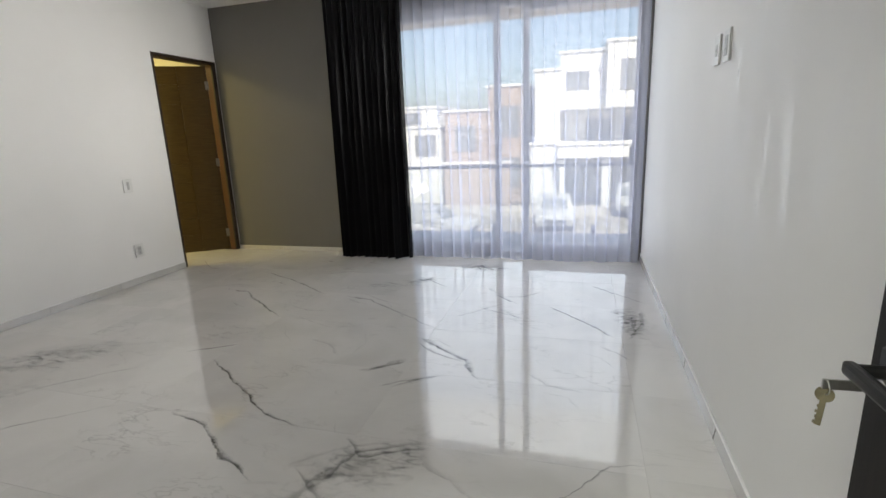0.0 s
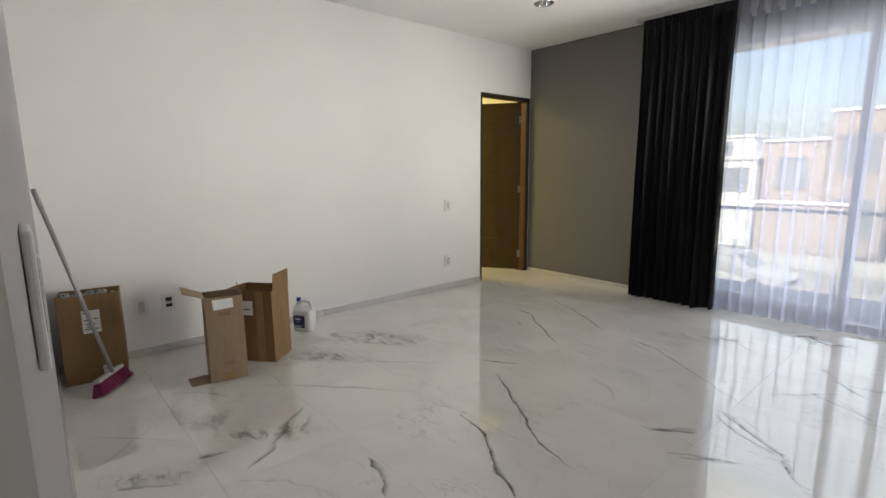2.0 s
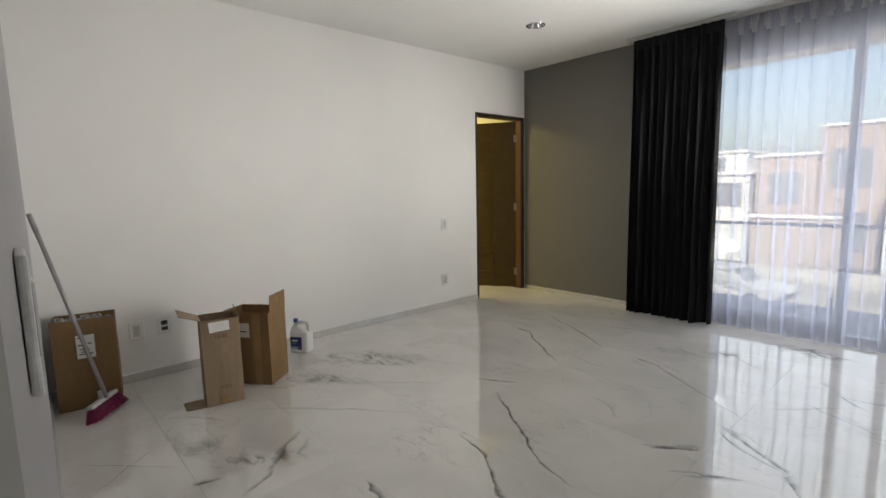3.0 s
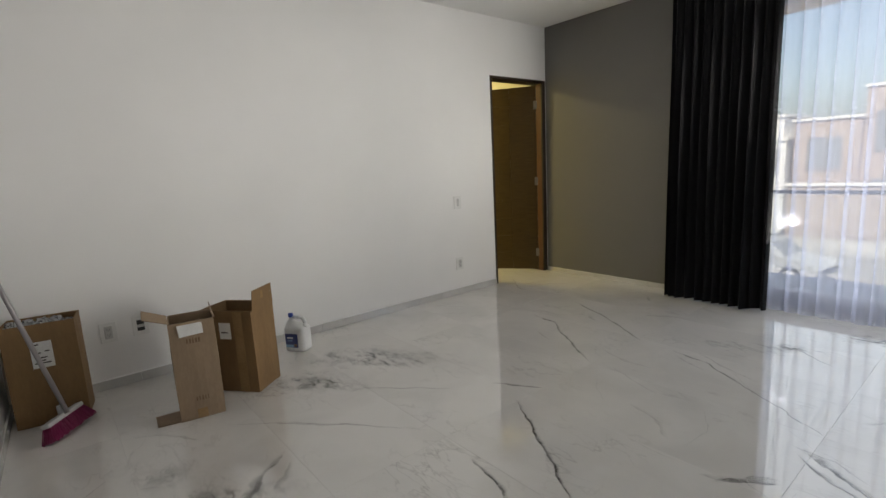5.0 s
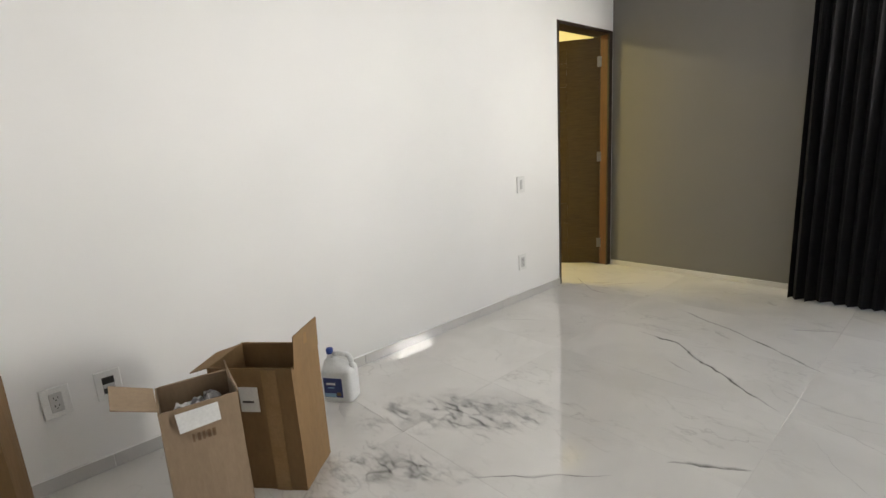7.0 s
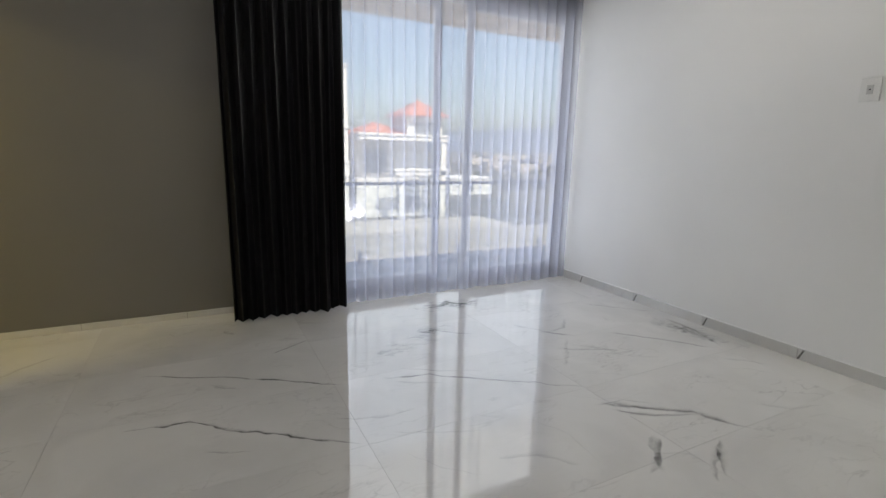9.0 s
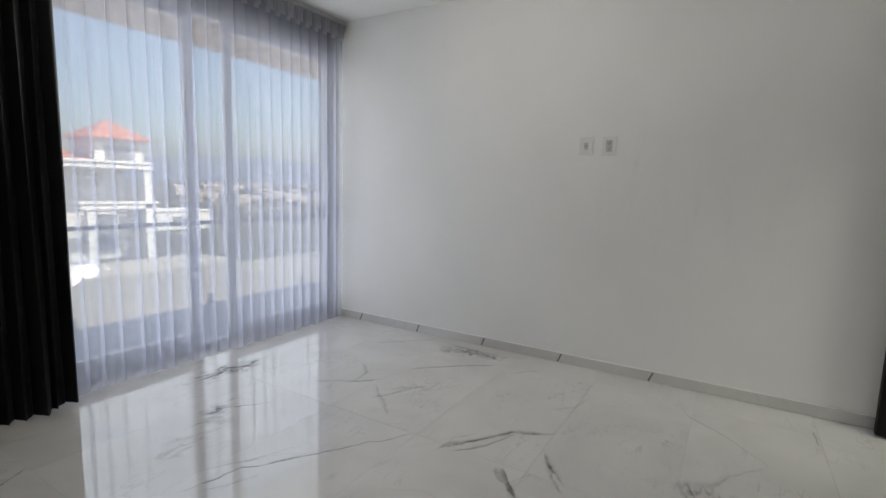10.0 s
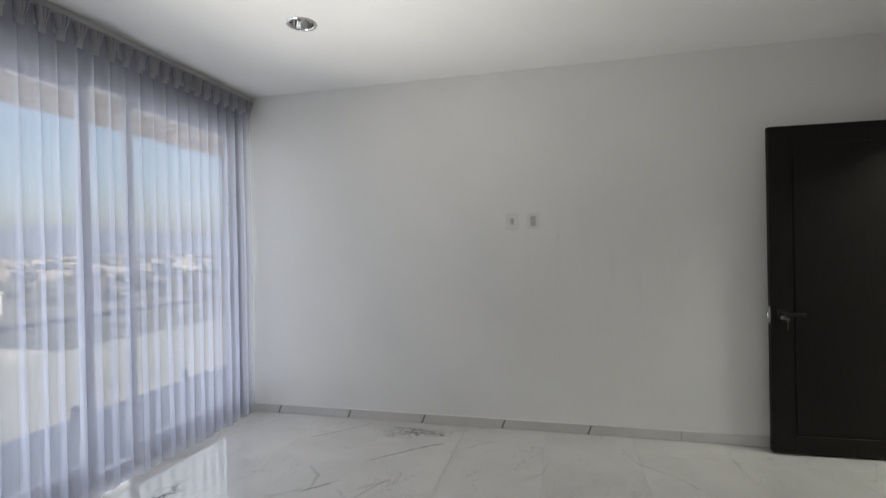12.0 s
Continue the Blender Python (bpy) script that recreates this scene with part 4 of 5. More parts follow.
DARK_GLASS = surface("dark_window_glass", (0.19, 0.20, 0.21), (0.25, 0.26, 0.27), 0.5, 0.4, 0, 9, 0.0)
CAR_WHITE = surface("white_car_paint", (0.42, 0.42, 0.42), (0.47, 0.47, 0.47), 1, 0.7, 0, 30, 0.0)
TYRE = surface("tyre_rubber", (0.02, 0.02, 0.02), (0.035, 0.035, 0.035), 9, 0.8, 0, 60, 0.1)
# distance haze is put into the hills' blue-grey colour
HILL = surface("hazed_far_hill", (0.10, 0.125, 0.165), (0.14, 0.165, 0.205), 0.004, 1.0, 0, 0.05, 0.0)
FOLIAGE = surface("dry_foliage", (0.085, 0.085, 0.05), (0.15, 0.14, 0.085), 0.8, 0.9, 0, 6, 0.3)
TOWN = surface("far_town_walls", (0.26, 0.225, 0.19), (0.60, 0.56, 0.51), 0.02, 0.9, 0, 0.4, 0.0, space="Object")
G = -3.25


def sheet(x0, y0, x1, y1, z):
    bm = bmesh.new()
    vs = [bm.verts.new(p) for p in ((x0, y0, z), (x1, y0, z), (x1, y1, z), (x0, y1, z))]
    bm.faces.new(vs)
    return bm


structure("ground", sheet(-4000, -4000, 4000, 4000, G), LAND, "dry pale ground falling away to the town", "ground")
structure("road", boxes(((-80, 10.4, G - 0.2), (60, 20.5, G + 0.02))), DUSTY_ROAD, "dusty pale concrete street in front of the houses", "road")
structure("pavement_far", boxes(((-80, 20.5, G - 0.2), (18.5, 24.4, G + 0.14))), PALE_YARD, "pale concrete pavement and forecourts", "pavement")
# mostly unseen; made lighter than the far pavement to bounce sun onto the soffit
structure("pavement_near", boxes(((-80, 1.6, G - 0.2), (60, 10.4, G + 0.13))), BOUNCE_YARD, "pale paved forecourt below the balcony, out of sight, as sun bounce", "pavement")


def house(name, label, blocks, windows, mat, roofs=()):
    """blocks: (x0, y0, z0, x1, y1, z1); windows on the front: (x0, z0, x1, z1, y)."""
    ob = thing(name, label, "house", group="houses across the street")
    for k, (x0, y0, z0, x1, y1, z1) in enumerate(blocks):
        bm = box(bmesh.new(), (x0, y0, z0), (x1, y1, z1), 0.03)
        part("wall", bm, mat, ob)
        bm = boxes(((x0 - 0.08, y0 - 0.08, z1), (x1 + 0.08, y1, z1 + 0.14)))
        part("parapet", bm, HOUSE_WHITE, ob)
    for x0, z0, x1, z1, y in windows:
        win = part("window", boxes(((x0 - 0.06, y - 0.05, z0 - 0.06), (x1 + 0.06, y - 0.012, z0)), ((x0 - 0.06, y - 0.05, z1), (x1 + 0.06, y - 0.012, z1 + 0.06)),
                                   ((x0 - 0.06, y - 0.05, z0), (x0, y - 0.012, z1)), ((x1, y - 0.05, z0), (x1 + 0.06, y - 0.012, z1)),
                                   (((x0 + x1) / 2 - 0.03, y - 0.045, z0), ((x0 + x1) / 2 + 0.03, y - 0.012, z1))), HOUSE_GREY, ob)
        part("pane", boxes(((x0, y - 0.03, z0), (x1, y - 0.011, z1))), DARK_GLASS, win)
    for x0, y0, x1, y1, z, top, over in roofs:
        bm = bmesh.new()
        lo = [bm.verts.new(p) for p in ((x0 - over, y0 - over, z), (x1 + over, y0 - over, z), (x1 + over, y1 + over, z), (x0 - over, y1 + over, z))]
        cx, cy, half = (x0 + x1) / 2, (y0 + y1) / 2, max(0.0, ((x1 - x0) - (y1 - y0)) / 2)
        tops = [bm.verts.new((cx - half, cy, top)), bm.verts.new((cx + half + 0.01, cy, top))]
        bm.faces.new((lo[0], lo[1], tops[1], tops[0]))
        bm.faces.new((lo[1], lo[2], tops[1]))
        bm.faces.new((lo[2], lo[3], tops[0], tops[1]))
        bm.faces.new((lo[3], lo[0], tops[0]))
        bm.faces.new(lo[::-1])
        part("roof", bm, ROOF_RED, ob, "red clay hip roof")
    return ob


house("modern_house", "white flat-roofed modern house with a shaded porch", [(1.1, 26.2, G, 2.6, 34, 4.7), (2.6, 26.2, 2.4, 5.2, 34, 5.6), (5.2, 25.2, 2.4, 9.7, 34, 5.9), (2.6, 28.4, G, 9.7, 34, 2.4), (2.6, 24.6, -0.40, 9.6, 28.4, 0.35), (5.1, 24.8, G, 5.6, 25.3, -0.40), (2.7, 24.8, G, 3.0, 25.3, -0.40), (9.1, 25.2, -3.2, 9.7, 25.9, 2.4), (0.9, 25.6, G, 3.0, 28.4, 0.4)],
      [(3.0, 3.6, 4.2, 4.5, 26.2), (4.2, -0.4, 5.6, 1.8, 28.4), (6.4, -0.4, 8.2, 1.8, 28.4), (6.0, 3.4, 8.8, 4.9, 25.2)], HOUSE_WHITE)
house("brown_house", "brown rendered house with stepped flat roofs", [(-4.6, 26.0, G, -1.9, 34, 2.6), (-1.9, 26.6, G, 0.7, 34, 4.0), (-4.4, 24.8, G, -0.2, 25.0, -0.6)],
      [(-3.9, 0.2, -2.6, 1.7, 26.0), (-1.4, 1.0, 0.1, 2.8, 26.6), (-1.4, -2.2, 0.1, -0.4, 26.6)], HOUSE_BROWN)
house("white_house", "low white house with a garage front", [(-12.5, 26.0, G, -4.9, 34, 1.7), (-9.0, 27.2, 1.7, -5.4, 34, 3.0)], [(-6.6, 0.0, -5.3, 1.2, 26.0), (-9.6, -0.2, -7.6, 1.1, 26.0), (-8.2, 2.0, -6.6, 2.7, 27.2)], HOUSE_WHITE)
house("far_left_house", "pale two-storey house down the street", [(-26, 27, G, -14, 36, 3.2)], [(-24, 0.4, -22, 1.8, 27), (-19, 0.4, -17, 1.8, 27)], HOUSE_GREY)
house("red_roof_house", "house with red clay roofs, a small tower and a shaded porch", [(10.6, 26.6, G, 15.6, 34, 1.9), (13.6, 25.4, 1.9, 16.1, 28.0, 3.2), (10.3, 24.9, 1.75, 16.2, 26.6, 2.05), (15.8, 24.9, G, 16.2, 25.3, 1.75), (12.6, 24.9, -0.4, 16.4, 25.2, -0.1), (12.9, 24.9, G, 13.3, 25.2, -0.4)],
      [(11.2, -0.2, 12.6, 1.2, 26.6), (13.4, -2.9, 15.0, -0.8, 26.6), (14.2, 2.2, 15.4, 2.9, 25.4)], HOUSE_WHITE,
      roofs=[(10.4, 25.2, 14.2, 31.0, 2.1, 3.0, 0.1), (13.6, 25.4, 16.1, 28.0, 3.34, 4.45, 0.45)])
house("garden_wall_house", "low pale outbuilding beyond the street", [(24.5, 40, G, 29.5, 44, -1.6)], [(26, -2.8, 27.2, -2.1, 40)], HOUSE_WHITE)


def car(m):
    """A parked hatchback, nose to -y."""
    ob = thing("parked_car", "white hatchback parked in front of the houses", "car", m, "parked cars")
    side = [(-2.0, 0.35), (-2.05, 0.62), (-1.9, 0.80), (-1.0, 0.95), (-0.45, 1.40), (0.95, 1.45), (1.65, 1.05), (1.95, 0.95), (2.0, 0.40)]
    bm = bmesh.new()
    loops = []
    for x, squeeze in ((-0.84, 1), (-0.74, 1.0), (0.74, 1.0), (0.84, 1)):
        loops.append([bm.verts.new((x * (0.86 if z > 1.0 else 1.0), y * (0.985 if abs(x) > 0.8 else 1), z - (0.02 if abs(x) > 0.8 and z > 0.6 else 0))) for y, z in side])
    for a, b in zip(loops, loops[1:]):
        for k in range(len(side)):
            j = (k + 1) % len(side)
            bm.faces.new((a[k], a[j], b[j], b[k]))
    bm.faces.new(loops[0][::-1])
    bm.faces.new(loops[-1])
    part("body", bm, CAR_WHITE, ob)
    part("windscreen", panel((-0.62, -0.99, 0.975), (0.62, -0.99, 0.975), (0.56, -0.50, 1.375), (-0.56, -0.50, 1.375), 0.012), DARK_GLASS, ob)
    for s_ in (-1, 1):
        part("side_window", boxes(((s_ * 0.735 - 0.012, -0.45, 1.02), (s_ * 0.735 + 0.012, 0.9, 1.34))), DARK_GLASS, ob)
        part("headlight", box(bmesh.new(), (s_ * 0.62 - 0.14, -2.03, 0.66), (s_ * 0.62 + 0.14, -1.93, 0.80), 0.03), PLASTIC_GREY, ob)
        for y in (-1.25, 1.25):
            wheel = part("wheel", rod(bmesh.new(), (s_ * 0.70, y, 0.32), (s_ * 0.86, y, 0.32), 0.32, 24), TYRE, ob)
            part("rim", rod(bmesh.new(), (s_ * 0.86, y, 0.32), (s_ * 0.872, y, 0.32), 0.20, 20), PLASTIC_GREY, wheel)
    part("grille", box(bmesh.new(), (-0.5, -2.06, 0.45), (0.5, -1.99, 0.60), 0.02), DARK_SLOT, ob)
    return ob


first_car = car(pose(2.75, 18.8, G + 0.02, 0, 0, 4))
copy_thing(first_car, pose(-2.4, 15.2, G + 0.02, 0, 0, 82))
copy_thing(first_car, pose(6.6, 22.2, G + 0.14, 0, 0, -3))

# hills, town and trees in the distance
bm = bmesh.new()
ridge = []
for k in range(161):
    a = radians(-70 + 160 * k / 160)
    r = 2300
    hgt = 66 + 46 * noise.noise((k * 0.06, 1.3, 0)) + 16 * noise.noise((k * 0.21, 4.7, 0)) + 52 * math.exp(-((k - 108) / 14.0) ** 2)
    ridge.append((bm.verts.new((r * math.sin(a), r * math.cos(a), G - 5)), bm.verts.new((r * 1.05 * math.sin(a), r * 1.05 * math.cos(a), max(14, hgt))), bm.verts.new((r * 1.4 * math.sin(a), r * 1.4 * math.cos(a), G - 5))))
for a, b in zip(ridge, ridge[1:]):
    for q in range(2):
        bm.faces.new((a[q], b[q], b[q + 1], a[q + 1]))
tagged(finish("far_hills", bm, HILL, smooth=True), "hills on the horizon, haze painted in as blue-grey", "hills", kind="stuff")
bm = bmesh.new()
rnd = random.Random(21)
for k in range(420):
    a, r = radians(rnd.uniform(30, 78)), 110 + 800 * rnd.random() ** 1.4
    if k > 300:
        a = radians(rnd.uniform(-55, 26))
        r = 120 + 700 * rnd.random() ** 1.5
    x, y, s_ = r * math.sin(a), r * math.cos(a), rnd.uniform(3, 7) * (1 + r / 900)
    drop = G - min(6.0, r * 0.004)
    box(bm, (x, y, drop), (x + s_, y + s_ * 0.8, G + rnd.uniform(0.6, 2.2) * (1 + r / 1500)))
tagged(finish("far_town", bm, TOWN), "scatter of pale low town buildings in the valley", "town", kind="stuff")
bm = bmesh.new()
for k in range(900):
    a, r = radians(rnd.uniform(30, 80)), 55 + 560 * rnd.random() ** 1.3
    if k > 760:
        a = radians(rnd.uniform(-50, 20))
        r = 70 + 500 * rnd.random()
    x, y, s_ = r * math.sin(a), r * math.cos(a), rnd.uniform(0.35, 0.9) * (1 + r / 260)
    for q in range(3):
        bmesh.ops.create_icosphere(bm, subdivisions=1, radius=s_ * rnd.uniform(0.4, 0.7), matrix=Matrix.Translation((x + rnd.uniform(-1, 1) * s_, y + rnd.uniform(-1, 1) * s_, G + s_ * rnd.uniform(0.3, 0.8))))
for v in bm.verts:
    v.co += Vector((noise.noise(v.co * 1.3), noise.noise(v.co * 1.3 + Vector((9, 0, 0))), noise.noise(v.co * 1.1 + Vector((0, 9, 0))))) * 0.35
tagged(finish("far_trees", bm, FOLIAGE), "dry scrub and trees in the valley", "trees", kind="stuff")

# ---- skirting, slate panel, floor tiles ----
SK = 0.070
DARK_VEIN = surface("dark_marble_vein", (0.10, 0.095, 0.09), (0.22, 0.21, 0.20), 60, 0.15, 0, 150, 0.0)


def skirting(name, label, along, start, stop, at, out, piece, phase=0.0, top=SK):
    """Marble skirting pieces in a row; along: 0 for x, 1 for y; out: the way it stands proud of the wall."""
    ob = tagged(new(name), label, "skirting", kind="structure")
    ob.location = (0, 0, 0)
    p = start
    q = start + phase if phase else start + piece
    while p < stop - 0.01:
        q = min(q, stop)
        lo, hi = [0, 0, 0.001], [0, 0, top]
        lo[along], hi[along] = p + 0.0012, q - 0.0012
        lo[1 - along], hi[1 - along] = min(at, at + out * 0.012), max(at, at + out * 0.012)
        part("skirting_piece", box(bmesh.new(), lo, hi, 0.0015), SKIRT, ob)
        p, q = q, q + piece
    return ob


skirting("baseboard_west", "grey-white marble skirting", 1, S_WEST + 0.013, DOOR_A - 0.001, 0.0, 1, 0.64, top=0.060)
skirting("baseboard_north", "grey-white marble skirting", 0, 0.0, WIN_A, 0.0, -1, 0.62, top=0.046)
skirting("baseboard_east", "grey marble skirting with dark slanting veins", 1, S2 + 0.012, -0.001, W, -1, 0.639, 0.042)
base_south = skirting("baseboard_south", "grey-white marble skirting", 0, 0.012, ENT_A - 0.002, 0.0, 1, 0.64)
base_south.matrix_world = pose(0, S_WEST, 0, 0, 0, math.degrees(math.atan2(S - S_WEST, ENT_A)))
bead = tagged(new("trim_bead"), "white filler bead along the skirting tops", "trim", kind="structure")
for lo, hi in (((W - 0.011, S2 + 0.01, SK), (W, -0.002, SK + 0.006)), ((0, S_WEST + 0.012, 0.060), (0.011, DOOR_A - 0.002, 0.065))):
    part("filler_bead", box(bmesh.new(), lo, hi, 0.002), WHITE, bead)
for y in (-0.359, -1.006, -1.645, -2.283, -2.918):
    part("joint_vein", panel((W - 0.0125, y + 0.012, 0.003), (W - 0.0125, y - 0.002, 0.003), (W - 0.0125, y - 0.026, SK - 0.003), (W - 0.0125, y - 0.016, SK - 0.003), 0.0004), DARK_VEIN, bpy.data.objects["baseboard_east"])
skirting("baseboard_hall", "white hall skirting", 1, -7.1, S - T, 5.3, -1, 0.64)

SLATE = surface("slate_strip", (0.05, 0.085, 0.095), (0.14, 0.19, 0.20), 5.0, 0.75, 0, 60, 0.5, (1, 1, 3))
slate = thing("slate_panel", "blue-green split slate cladding on the hall wall", "wall cladding", pose(5.3, -5.44, 0.14), kind="structure")
kinds = []
for k in range(5):
    rnd = random.Random(70 + k)
    bm = box(bmesh.new(), (-0.016 - 0.006 * rnd.random(), 0, 0), (0, 0.29, 0.021), 0.002)
    for v in bm.verts:
        v.co.x += 0.004 * noise.noise(v.co * 30 + Vector((k, 0, 0))) - 0.001
    me = bpy.data.meshes.new("slate_strip")
    bm.to_mesh(me)
    bm.free()
    me.materials.append(SLATE)
    kinds.append(me)
rnd = random.Random(3)
for r in range(100):
    for c in range(3):
        ob = new("slate_strip", kinds[rnd.randrange(5)])
        ob.parent = slate
        ob.location = (0, -0.88 + c * 0.294 + 0.0, r * 0.0235)

VEIN, vn, vl, vb = material("marble_vein")
uv = vn.new("ShaderNodeUVMap")
sep = vn.new("ShaderNodeSeparateXYZ")
vl.new(uv.outputs[0], sep.inputs[0])
edge = ramp(vn, vl, sep.outputs[0], [(0.0, (0, 0, 0)), (0.14, (1, 1, 1)), (0.34, (0.95, 0.95, 0.95)), (0.62, (0.42, 0.42, 0.42)), (1.0, (0, 0, 0))])
flow = noise_node(vn, vl, 16, 5, 0.65, (1, 1, 1), 0.8)
patch = ramp(vn, vl, flow.outputs[0], [(0.34, (0.22, 0.22, 0.22)), (0.58, (0.97, 0.97, 0.97))])
alpha = mix(vn, vl, 1.0, edge.outputs[0], patch.outputs[0], "MULTIPLY")
fade = vn.new("ShaderNodeMath")
fade.operation = "MULTIPLY"
vl.new(alpha, fade.inputs[0])
vl.new(sep.outputs[1], fade.inputs[1])
vl.new(fade.outputs[0], vb.inputs["Alpha"])
vb.inputs["Base Color"].default_value = (0.150, 0.143, 0.130, 1)
vb.inputs["Roughness"].default_value, vb.inputs["IOR"].default_value = 0.04, 2.2
veins = bmesh.new()
vein_uv = veins.loops.layers.uv.new("UVMap")
vein_count = [0]


def vein(width, dark, *pts):
    """A vein through some places on the floor, wandering a little between them and tapering at its ends."""
    vein_count[0] += 1
    i = vein_count[0]
    pts = [Vector((*p, 0)) for p in pts]
    line = []
    for a, b in zip(pts, pts[1:]):
        n = max(4, int((b - a).length / 0.014))
        line += [a.lerp(b, k / n) for k in range(n)]
    line.append(pts[-1])
    n, rows_ = len(line), []
    for k, p in enumerate(line):
        way = (line[min(k + 1, n - 1)] - line[max(k - 1, 0)]).normalized()
        out = Vector((-way.y, way.x, 0))
        f = k / (n - 1)
        wob = 0.018 * noise.noise((p.x * 6, p.y * 6, i)) + 0.009 * noise.noise((p.x * 22, p.y * 22, i + 5)) + 0.003 * noise.noise((p.x * 70, p.y * 70, i))
        wide = 1.45 * width * (0.30 + 1.1 * abs(noise.noise((p.x * 7, p.y * 7, i + 9))) + 0.5 * abs(noise.noise((p.x * 29, p.y * 29, i)))) * (0.25 + 0.75 * math.sin(math.pi * min(1, 0.06 + f * 0.93)) ** 0.5)
        base = p + out * wob
        z = 0.0004 + 0.000004 * i
        rows_.append((veins.verts.new((*(base - out * wide).xy, z)), veins.verts.new((*(base + out * wide * 0.8).xy, z)), dark * min(1, 6 * f + 0.15, 6 * (1 - f) + 0.1)))
    for a, b in zip(rows_, rows_[1:]):
        fc = veins.faces.new((a[0], b[0], b[1], a[1]))
        for lp, c in zip(fc.loops, ((0, a[2]), (0, b[2]), (1, b[2]), (1, a[2]))):
            lp[vein_uv].uv = c


vein(0.011, 0.95, (1.00, -1.47), (1.25, -1.51), (1.65, -1.81), (1.91, -1.99))
vein(0.010, 0.85, (1.02, -0.91), (1.51, -1.15), (1.99, -1.45))
vein(0.010, 0.85, (2.19, -1.46), (2.44, -1.53), (2.76, -1.74), (3.16, -2.02))
vein(0.013, 0.95, (1.92, -2.70), (2.19, -2.86), (2.61, -3.15), (2.84, -3.21))
vein(0.015, 1.00, (2.14, -3.23), (2.38, -3.29), (2.58, -3.43), (2.85, -3.58))
vein(0.022, 0.9, (2.15, -3.83), (2.29, -3.85), (2.46, -3.93))
vein(0.026, 0.65, (1.88, -4.30), (1.80, -4.16), (1.60, -3.99), (1.48, -3.83))
vein(0.006, 0.6, (1.03, -3.96), (1.27, -3.69), (1.50, -3.47), (1.84, -3.23))
vein(0.007, 0.7, (1.17, -3.23), (1.38, -3.03), (1.57, -2.85))
vein(0.020, 0.5, (2.86, -2.65), (3.00, -2.58), (3.10, -2.49))
vein(0.022, 0.42, (3.06, -2.80), (3.26, -2.63))
vein(0.006, 0.6, (1.05, -4.80), (1.45, -4.42))
vein(0.022, 0.75, (1.62, -4.43), (1.67, -4.31))
vein(0.020, 0.5, (1.65, -4.76), (1.78, -4.53))
vein(0.014, 0.85, (1.68, -2.65), (1.93, -2.48))
vein(0.008, 0.75, (1.70, -0.89), (1.93, -0.75))
vein(0.008, 0.6, (1.17, -3.81), (1.37, -3.61), (1.56, -3.43))
vein(0.024, 0.75, (3.09, -2.16), (3.43, -2.41), (3.56, -2.63))
vein(0.016, 0.6, (3.08, -2.22), (3.24, -2.36), (3.44, -2.44))
vein(0.026, 0.5, (3.10, -2.48), (2.91, -2.66))
vein(0.025, 0.45, (3.34, -2.62), (3.12, -2.79))
vein(0.014, 0.75, (3.85, -1.45), (4.12, -1.72), (4.30, -1.96))
vein(0.024, 0.4, (4.49, -1.42), (4.47, -1.68), (4.36, -1.95))
vein(0.018, 0.35, (4.40, -1.56), (4.42, -1.83))
vein(0.030, 0.6, (2.90, -0.50), (3.13, -0.42), (3.32, -0.57))
vein(0.010, 0.6, (2.69, -0.89), (2.98, -1.11))
vein(0.012, 0.65, (4.17, -0.88), (4.38, -1.12), (4.54, -1.26))
vein(0.009, 0.7, (0.02, -0.63), (0.30, -0.86), (0.51, -0.90))
vein(0.008, 0.45, (0.12, -1.88), (0.41, -1.68))
vein(0.024, 0.4, (3.05, -3.66), (3.11, -3.48), (3.17, -3.32), (3.38, -3.21))
vein(0.016, 0.4, (3.10, -3.23), (3.21, -3.33), (3.46, -3.23))
vein(0.018, 0.6, (3.42, -1.24), (3.60, -1.42))
vein(0.006, 0.6, (4.40, -3.12), (4.19, -3.18), (4.03, -3.39), (3.80, -3.58))
vein(0.010, 0.5, (4.38, -3.79), (4.20, -3.80))


BRECCIA, qn, ql, qb = material("brecciated_marble")
quv = qn.new("ShaderNodeUVMap")
qlen = qn.new("ShaderNodeVectorMath")
qlen.operation = "LENGTH"
ql.new(quv.outputs[0], qlen.inputs[0])
qrag = noise_node(qn, ql, 7.0, 5, 0.6, distort=0.5)
qsum = qn.new("ShaderNodeMath")
qsum.operation = "MULTIPLY_ADD"
qsum.inputs[1].default_value = 1.7
ql.new(qrag.outputs[0], qsum.inputs[0])
ql.new(qlen.outputs["Value"], qsum.inputs[2])
qhalf = qn.new("ShaderNodeMath")
qhalf.operation = "MULTIPLY"
qhalf.inputs[1].default_value = 0.5
ql.new(qsum.outputs[0], qhalf.inputs[0])
qmask = ramp(qn, ql, qhalf.outputs[0], [(0.55, (1, 1, 1)), (0.82, (0, 0, 0))]).outputs[0]
qco = qn.new("ShaderNodeTexCoord")
qbig = hairlines(qn, ql, qco.outputs["Object"], 4.5, 0.050, -0.75, (1.0, 2.8, 1.0), 0.3, 3)
qfine = hairlines(qn, ql, qco.outputs["Object"], 5.5, 0.040, 0.15, (1.0, 2.2, 1.0), 0.3, 3)
qbody = ramp(qn, ql, noise_node(qn, ql, 8, 6, 0.65, (1, 1, 1), 0.8).outputs[0], [(0.47, (0, 0, 0)), (0.62, (0.55, 0.55, 0.55))]).outputs[0]
qall = mix(qn, ql, 1.0, mix(qn, ql, 0.8, qbig, qfine, "ADD"), qbody, "ADD")
qfade = mix(qn, ql, 1.0, qall, qmask, "MULTIPLY")
qcol = qn.new("ShaderNodeVertexColor")
qcol.layer_name = "depth"
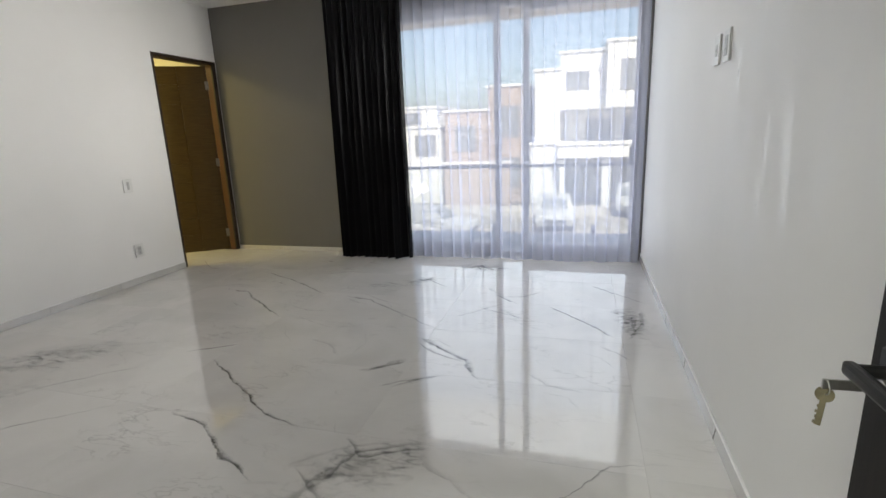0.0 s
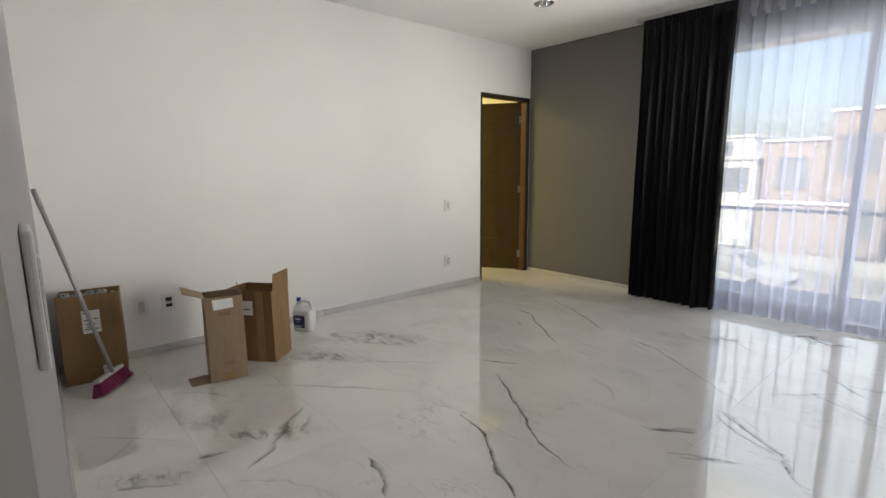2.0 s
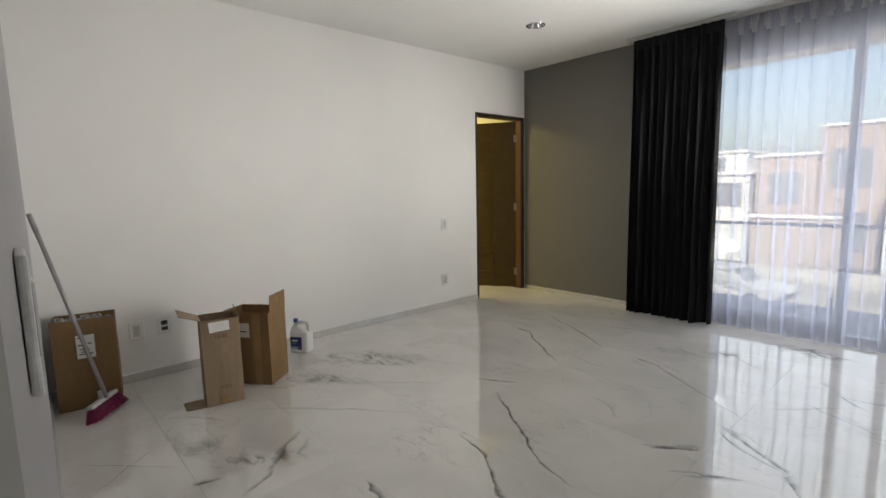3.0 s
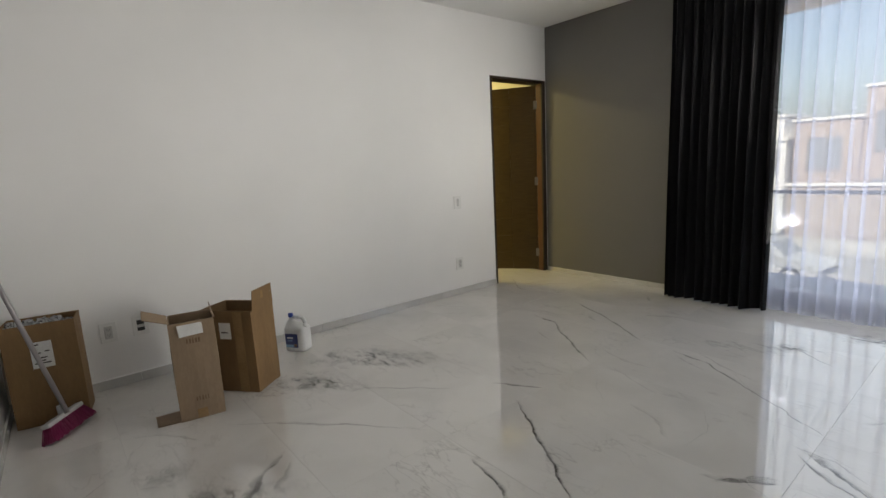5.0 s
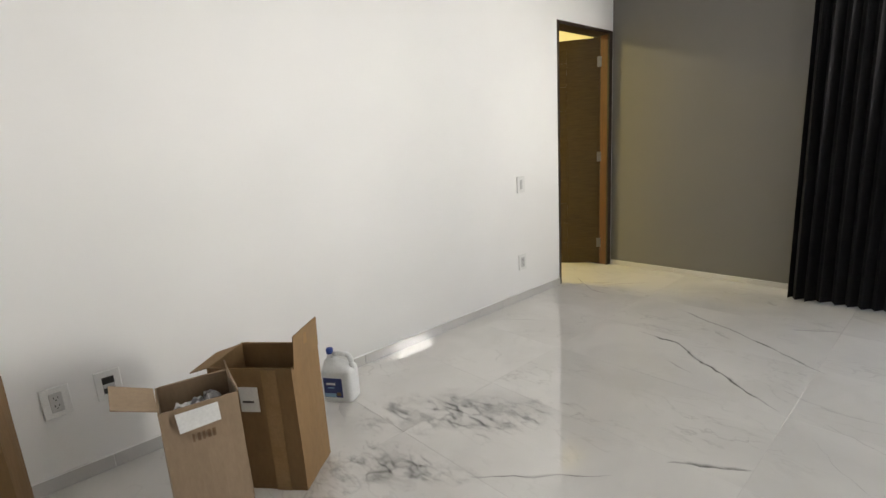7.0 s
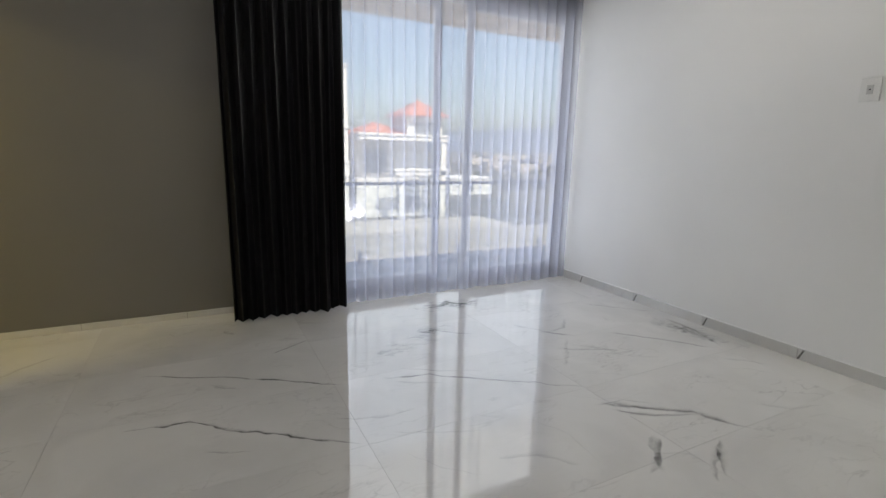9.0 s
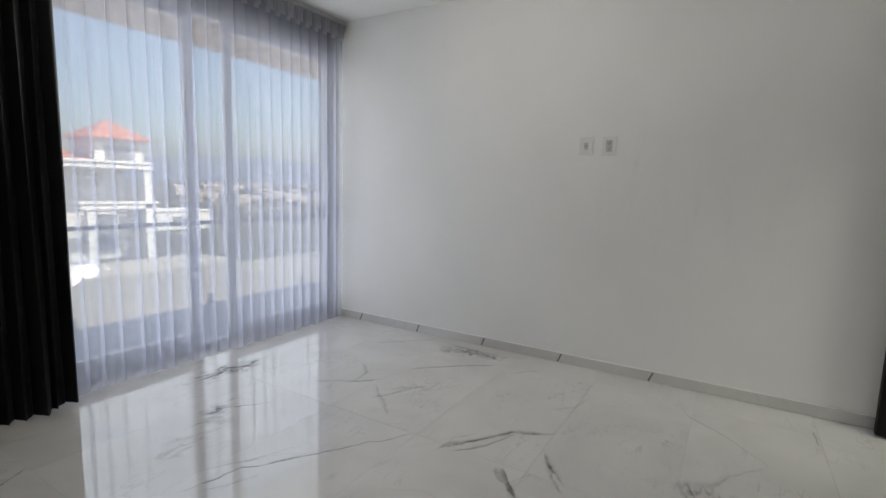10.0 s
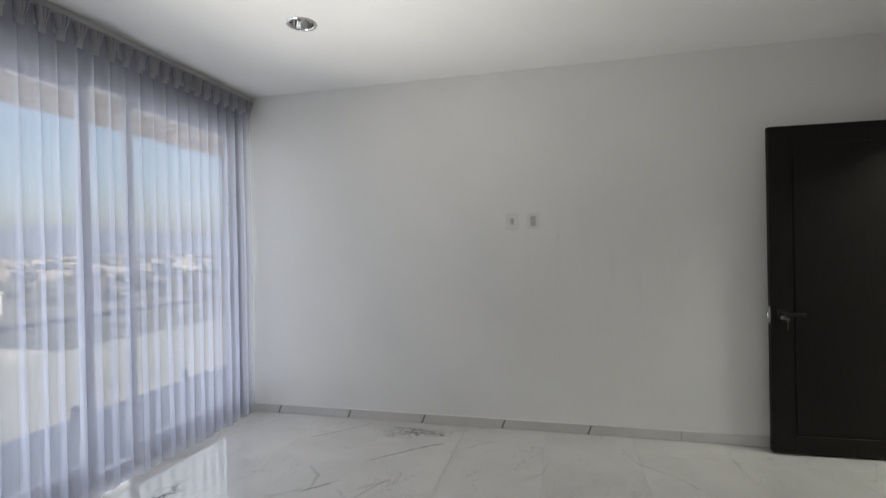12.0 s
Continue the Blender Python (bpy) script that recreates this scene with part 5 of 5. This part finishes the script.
ql.new(mix(qn, ql, 1.0, qfade, qcol.outputs[0], "MULTIPLY"), qb.inputs["Alpha"])
qb.inputs["Base Color"].default_value = (0.15, 0.145, 0.135, 1)
qb.inputs["Roughness"].default_value, qb.inputs["IOR"].default_value = 0.04, 2.2
patches = bmesh.new()
patch_uv, patch_depth = patches.loops.layers.uv.new("UVMap"), patches.loops.layers.float_color.new("depth")


def vein_patch(cx, cy, along, across, turn, dark):
    """A brecciated patch in the marble, an uneven oval round one direction."""
    c, q = math.cos(radians(turn)), math.sin(radians(turn))
    corners = ((-1, -1), (1, -1), (1, 1), (-1, 1))
    z = 0.0016 + 0.00002 * len(patches.faces)
    f = patches.faces.new([patches.verts.new((cx + u * along * c - v * across * q, cy + u * along * q + v * across * c, z)) for u, v in corners])
    for lp, uvp in zip(f.loops, corners):
        lp[patch_uv].uv, lp[patch_depth] = uvp, (dark, dark, dark, 1)


vein_patch(0.82, -2.93, 0.66, 0.27, 44, 0.72)
vein_patch(0.86, -3.44, 0.58, 0.23, 42, 0.50)
vein_patch(3.12, -0.48, 0.38, 0.16, 5, 0.9)
vein_patch(3.24, -3.40, 0.48, 0.24, 40, 0.45)
vein_patch(4.42, -1.68, 0.46, 0.16, 100, 0.55)
vein_patch(1.68, -4.06, 0.40, 0.10, 55, 0.5)
vein_patch(2.60, -1.02, 0.45, 0.14, 30, 0.6)
vein_patch(1.30, -4.30, 0.40, 0.14, 40, 0.35)
vein_patch(1.62, -4.68, 0.30, 0.10, 55, 0.6)
# faint hairline veins over the whole floor, most of them running one way
rnd = random.Random(44)
for _ in range(46):
    x, y, a, half = rnd.uniform(0.1, 4.5), rnd.uniform(-4.85, -0.15), radians(rnd.choice((-36, -36, 42)) + rnd.gauss(0, 14)), rnd.uniform(0.06, 0.26)
    x, y = min(max(x, half), W - half), min(max(y, S + half), -half)
    mid = rnd.uniform(-0.05, 0.05)
    vein(rnd.choice((0.004, 0.008, 0.014, 0.022)), rnd.uniform(0.14, 0.34), (x - half * math.cos(a), y - half * math.sin(a)), (x - mid * math.sin(a), y + mid * math.cos(a)), (x + half * math.cos(a), y + half * math.sin(a)))
finish_veins = finish("veining", veins, VEIN, floor)
finish_veins["kind"] = "stuff"
finish("breccia", patches, BRECCIA, floor)["kind"] = "stuff"

# floor tiles, 0.6 by 1.2 m, laid in straight rows
tile_meshes = {}


def tile(x0, y0, x1, y1):
    size = (round(x1 - x0, 3), round(y1 - y0, 3))
    if size not in tile_meshes:
        bm = box(bmesh.new(), (-size[0] / 2 + 0.0003, -size[1] / 2 + 0.0003, -0.010), (size[0] / 2 - 0.0003, size[1] / 2 - 0.0003, 0.0), 0.0002)
        me = bpy.data.meshes.new("tile")
        bm.to_mesh(me)
        bm.free()
        me.materials.append(MARBLE)
        tile_meshes[size] = me
    ob = new("tile", tile_meshes[size])
    ob.parent = floor
    ob.location = ((x0 + x1) / 2, (y0 + y1) / 2, 0)


xs = [-2.20, -1.66, -0.46, 0.735, 1.93, 3.125, 4.32, W]
ys = [-7.15, -6.823] + [round(-6.823 + 0.602 * k, 3) for k in range(1, 12)] + [T - 0.075]
for x0, x1 in zip(xs, xs[1:]):
    for y0, y1 in zip(ys, ys[1:]):
        if x1 > -0.4 or y0 > -3.3:
            tile(x0, y0, x1, y1)
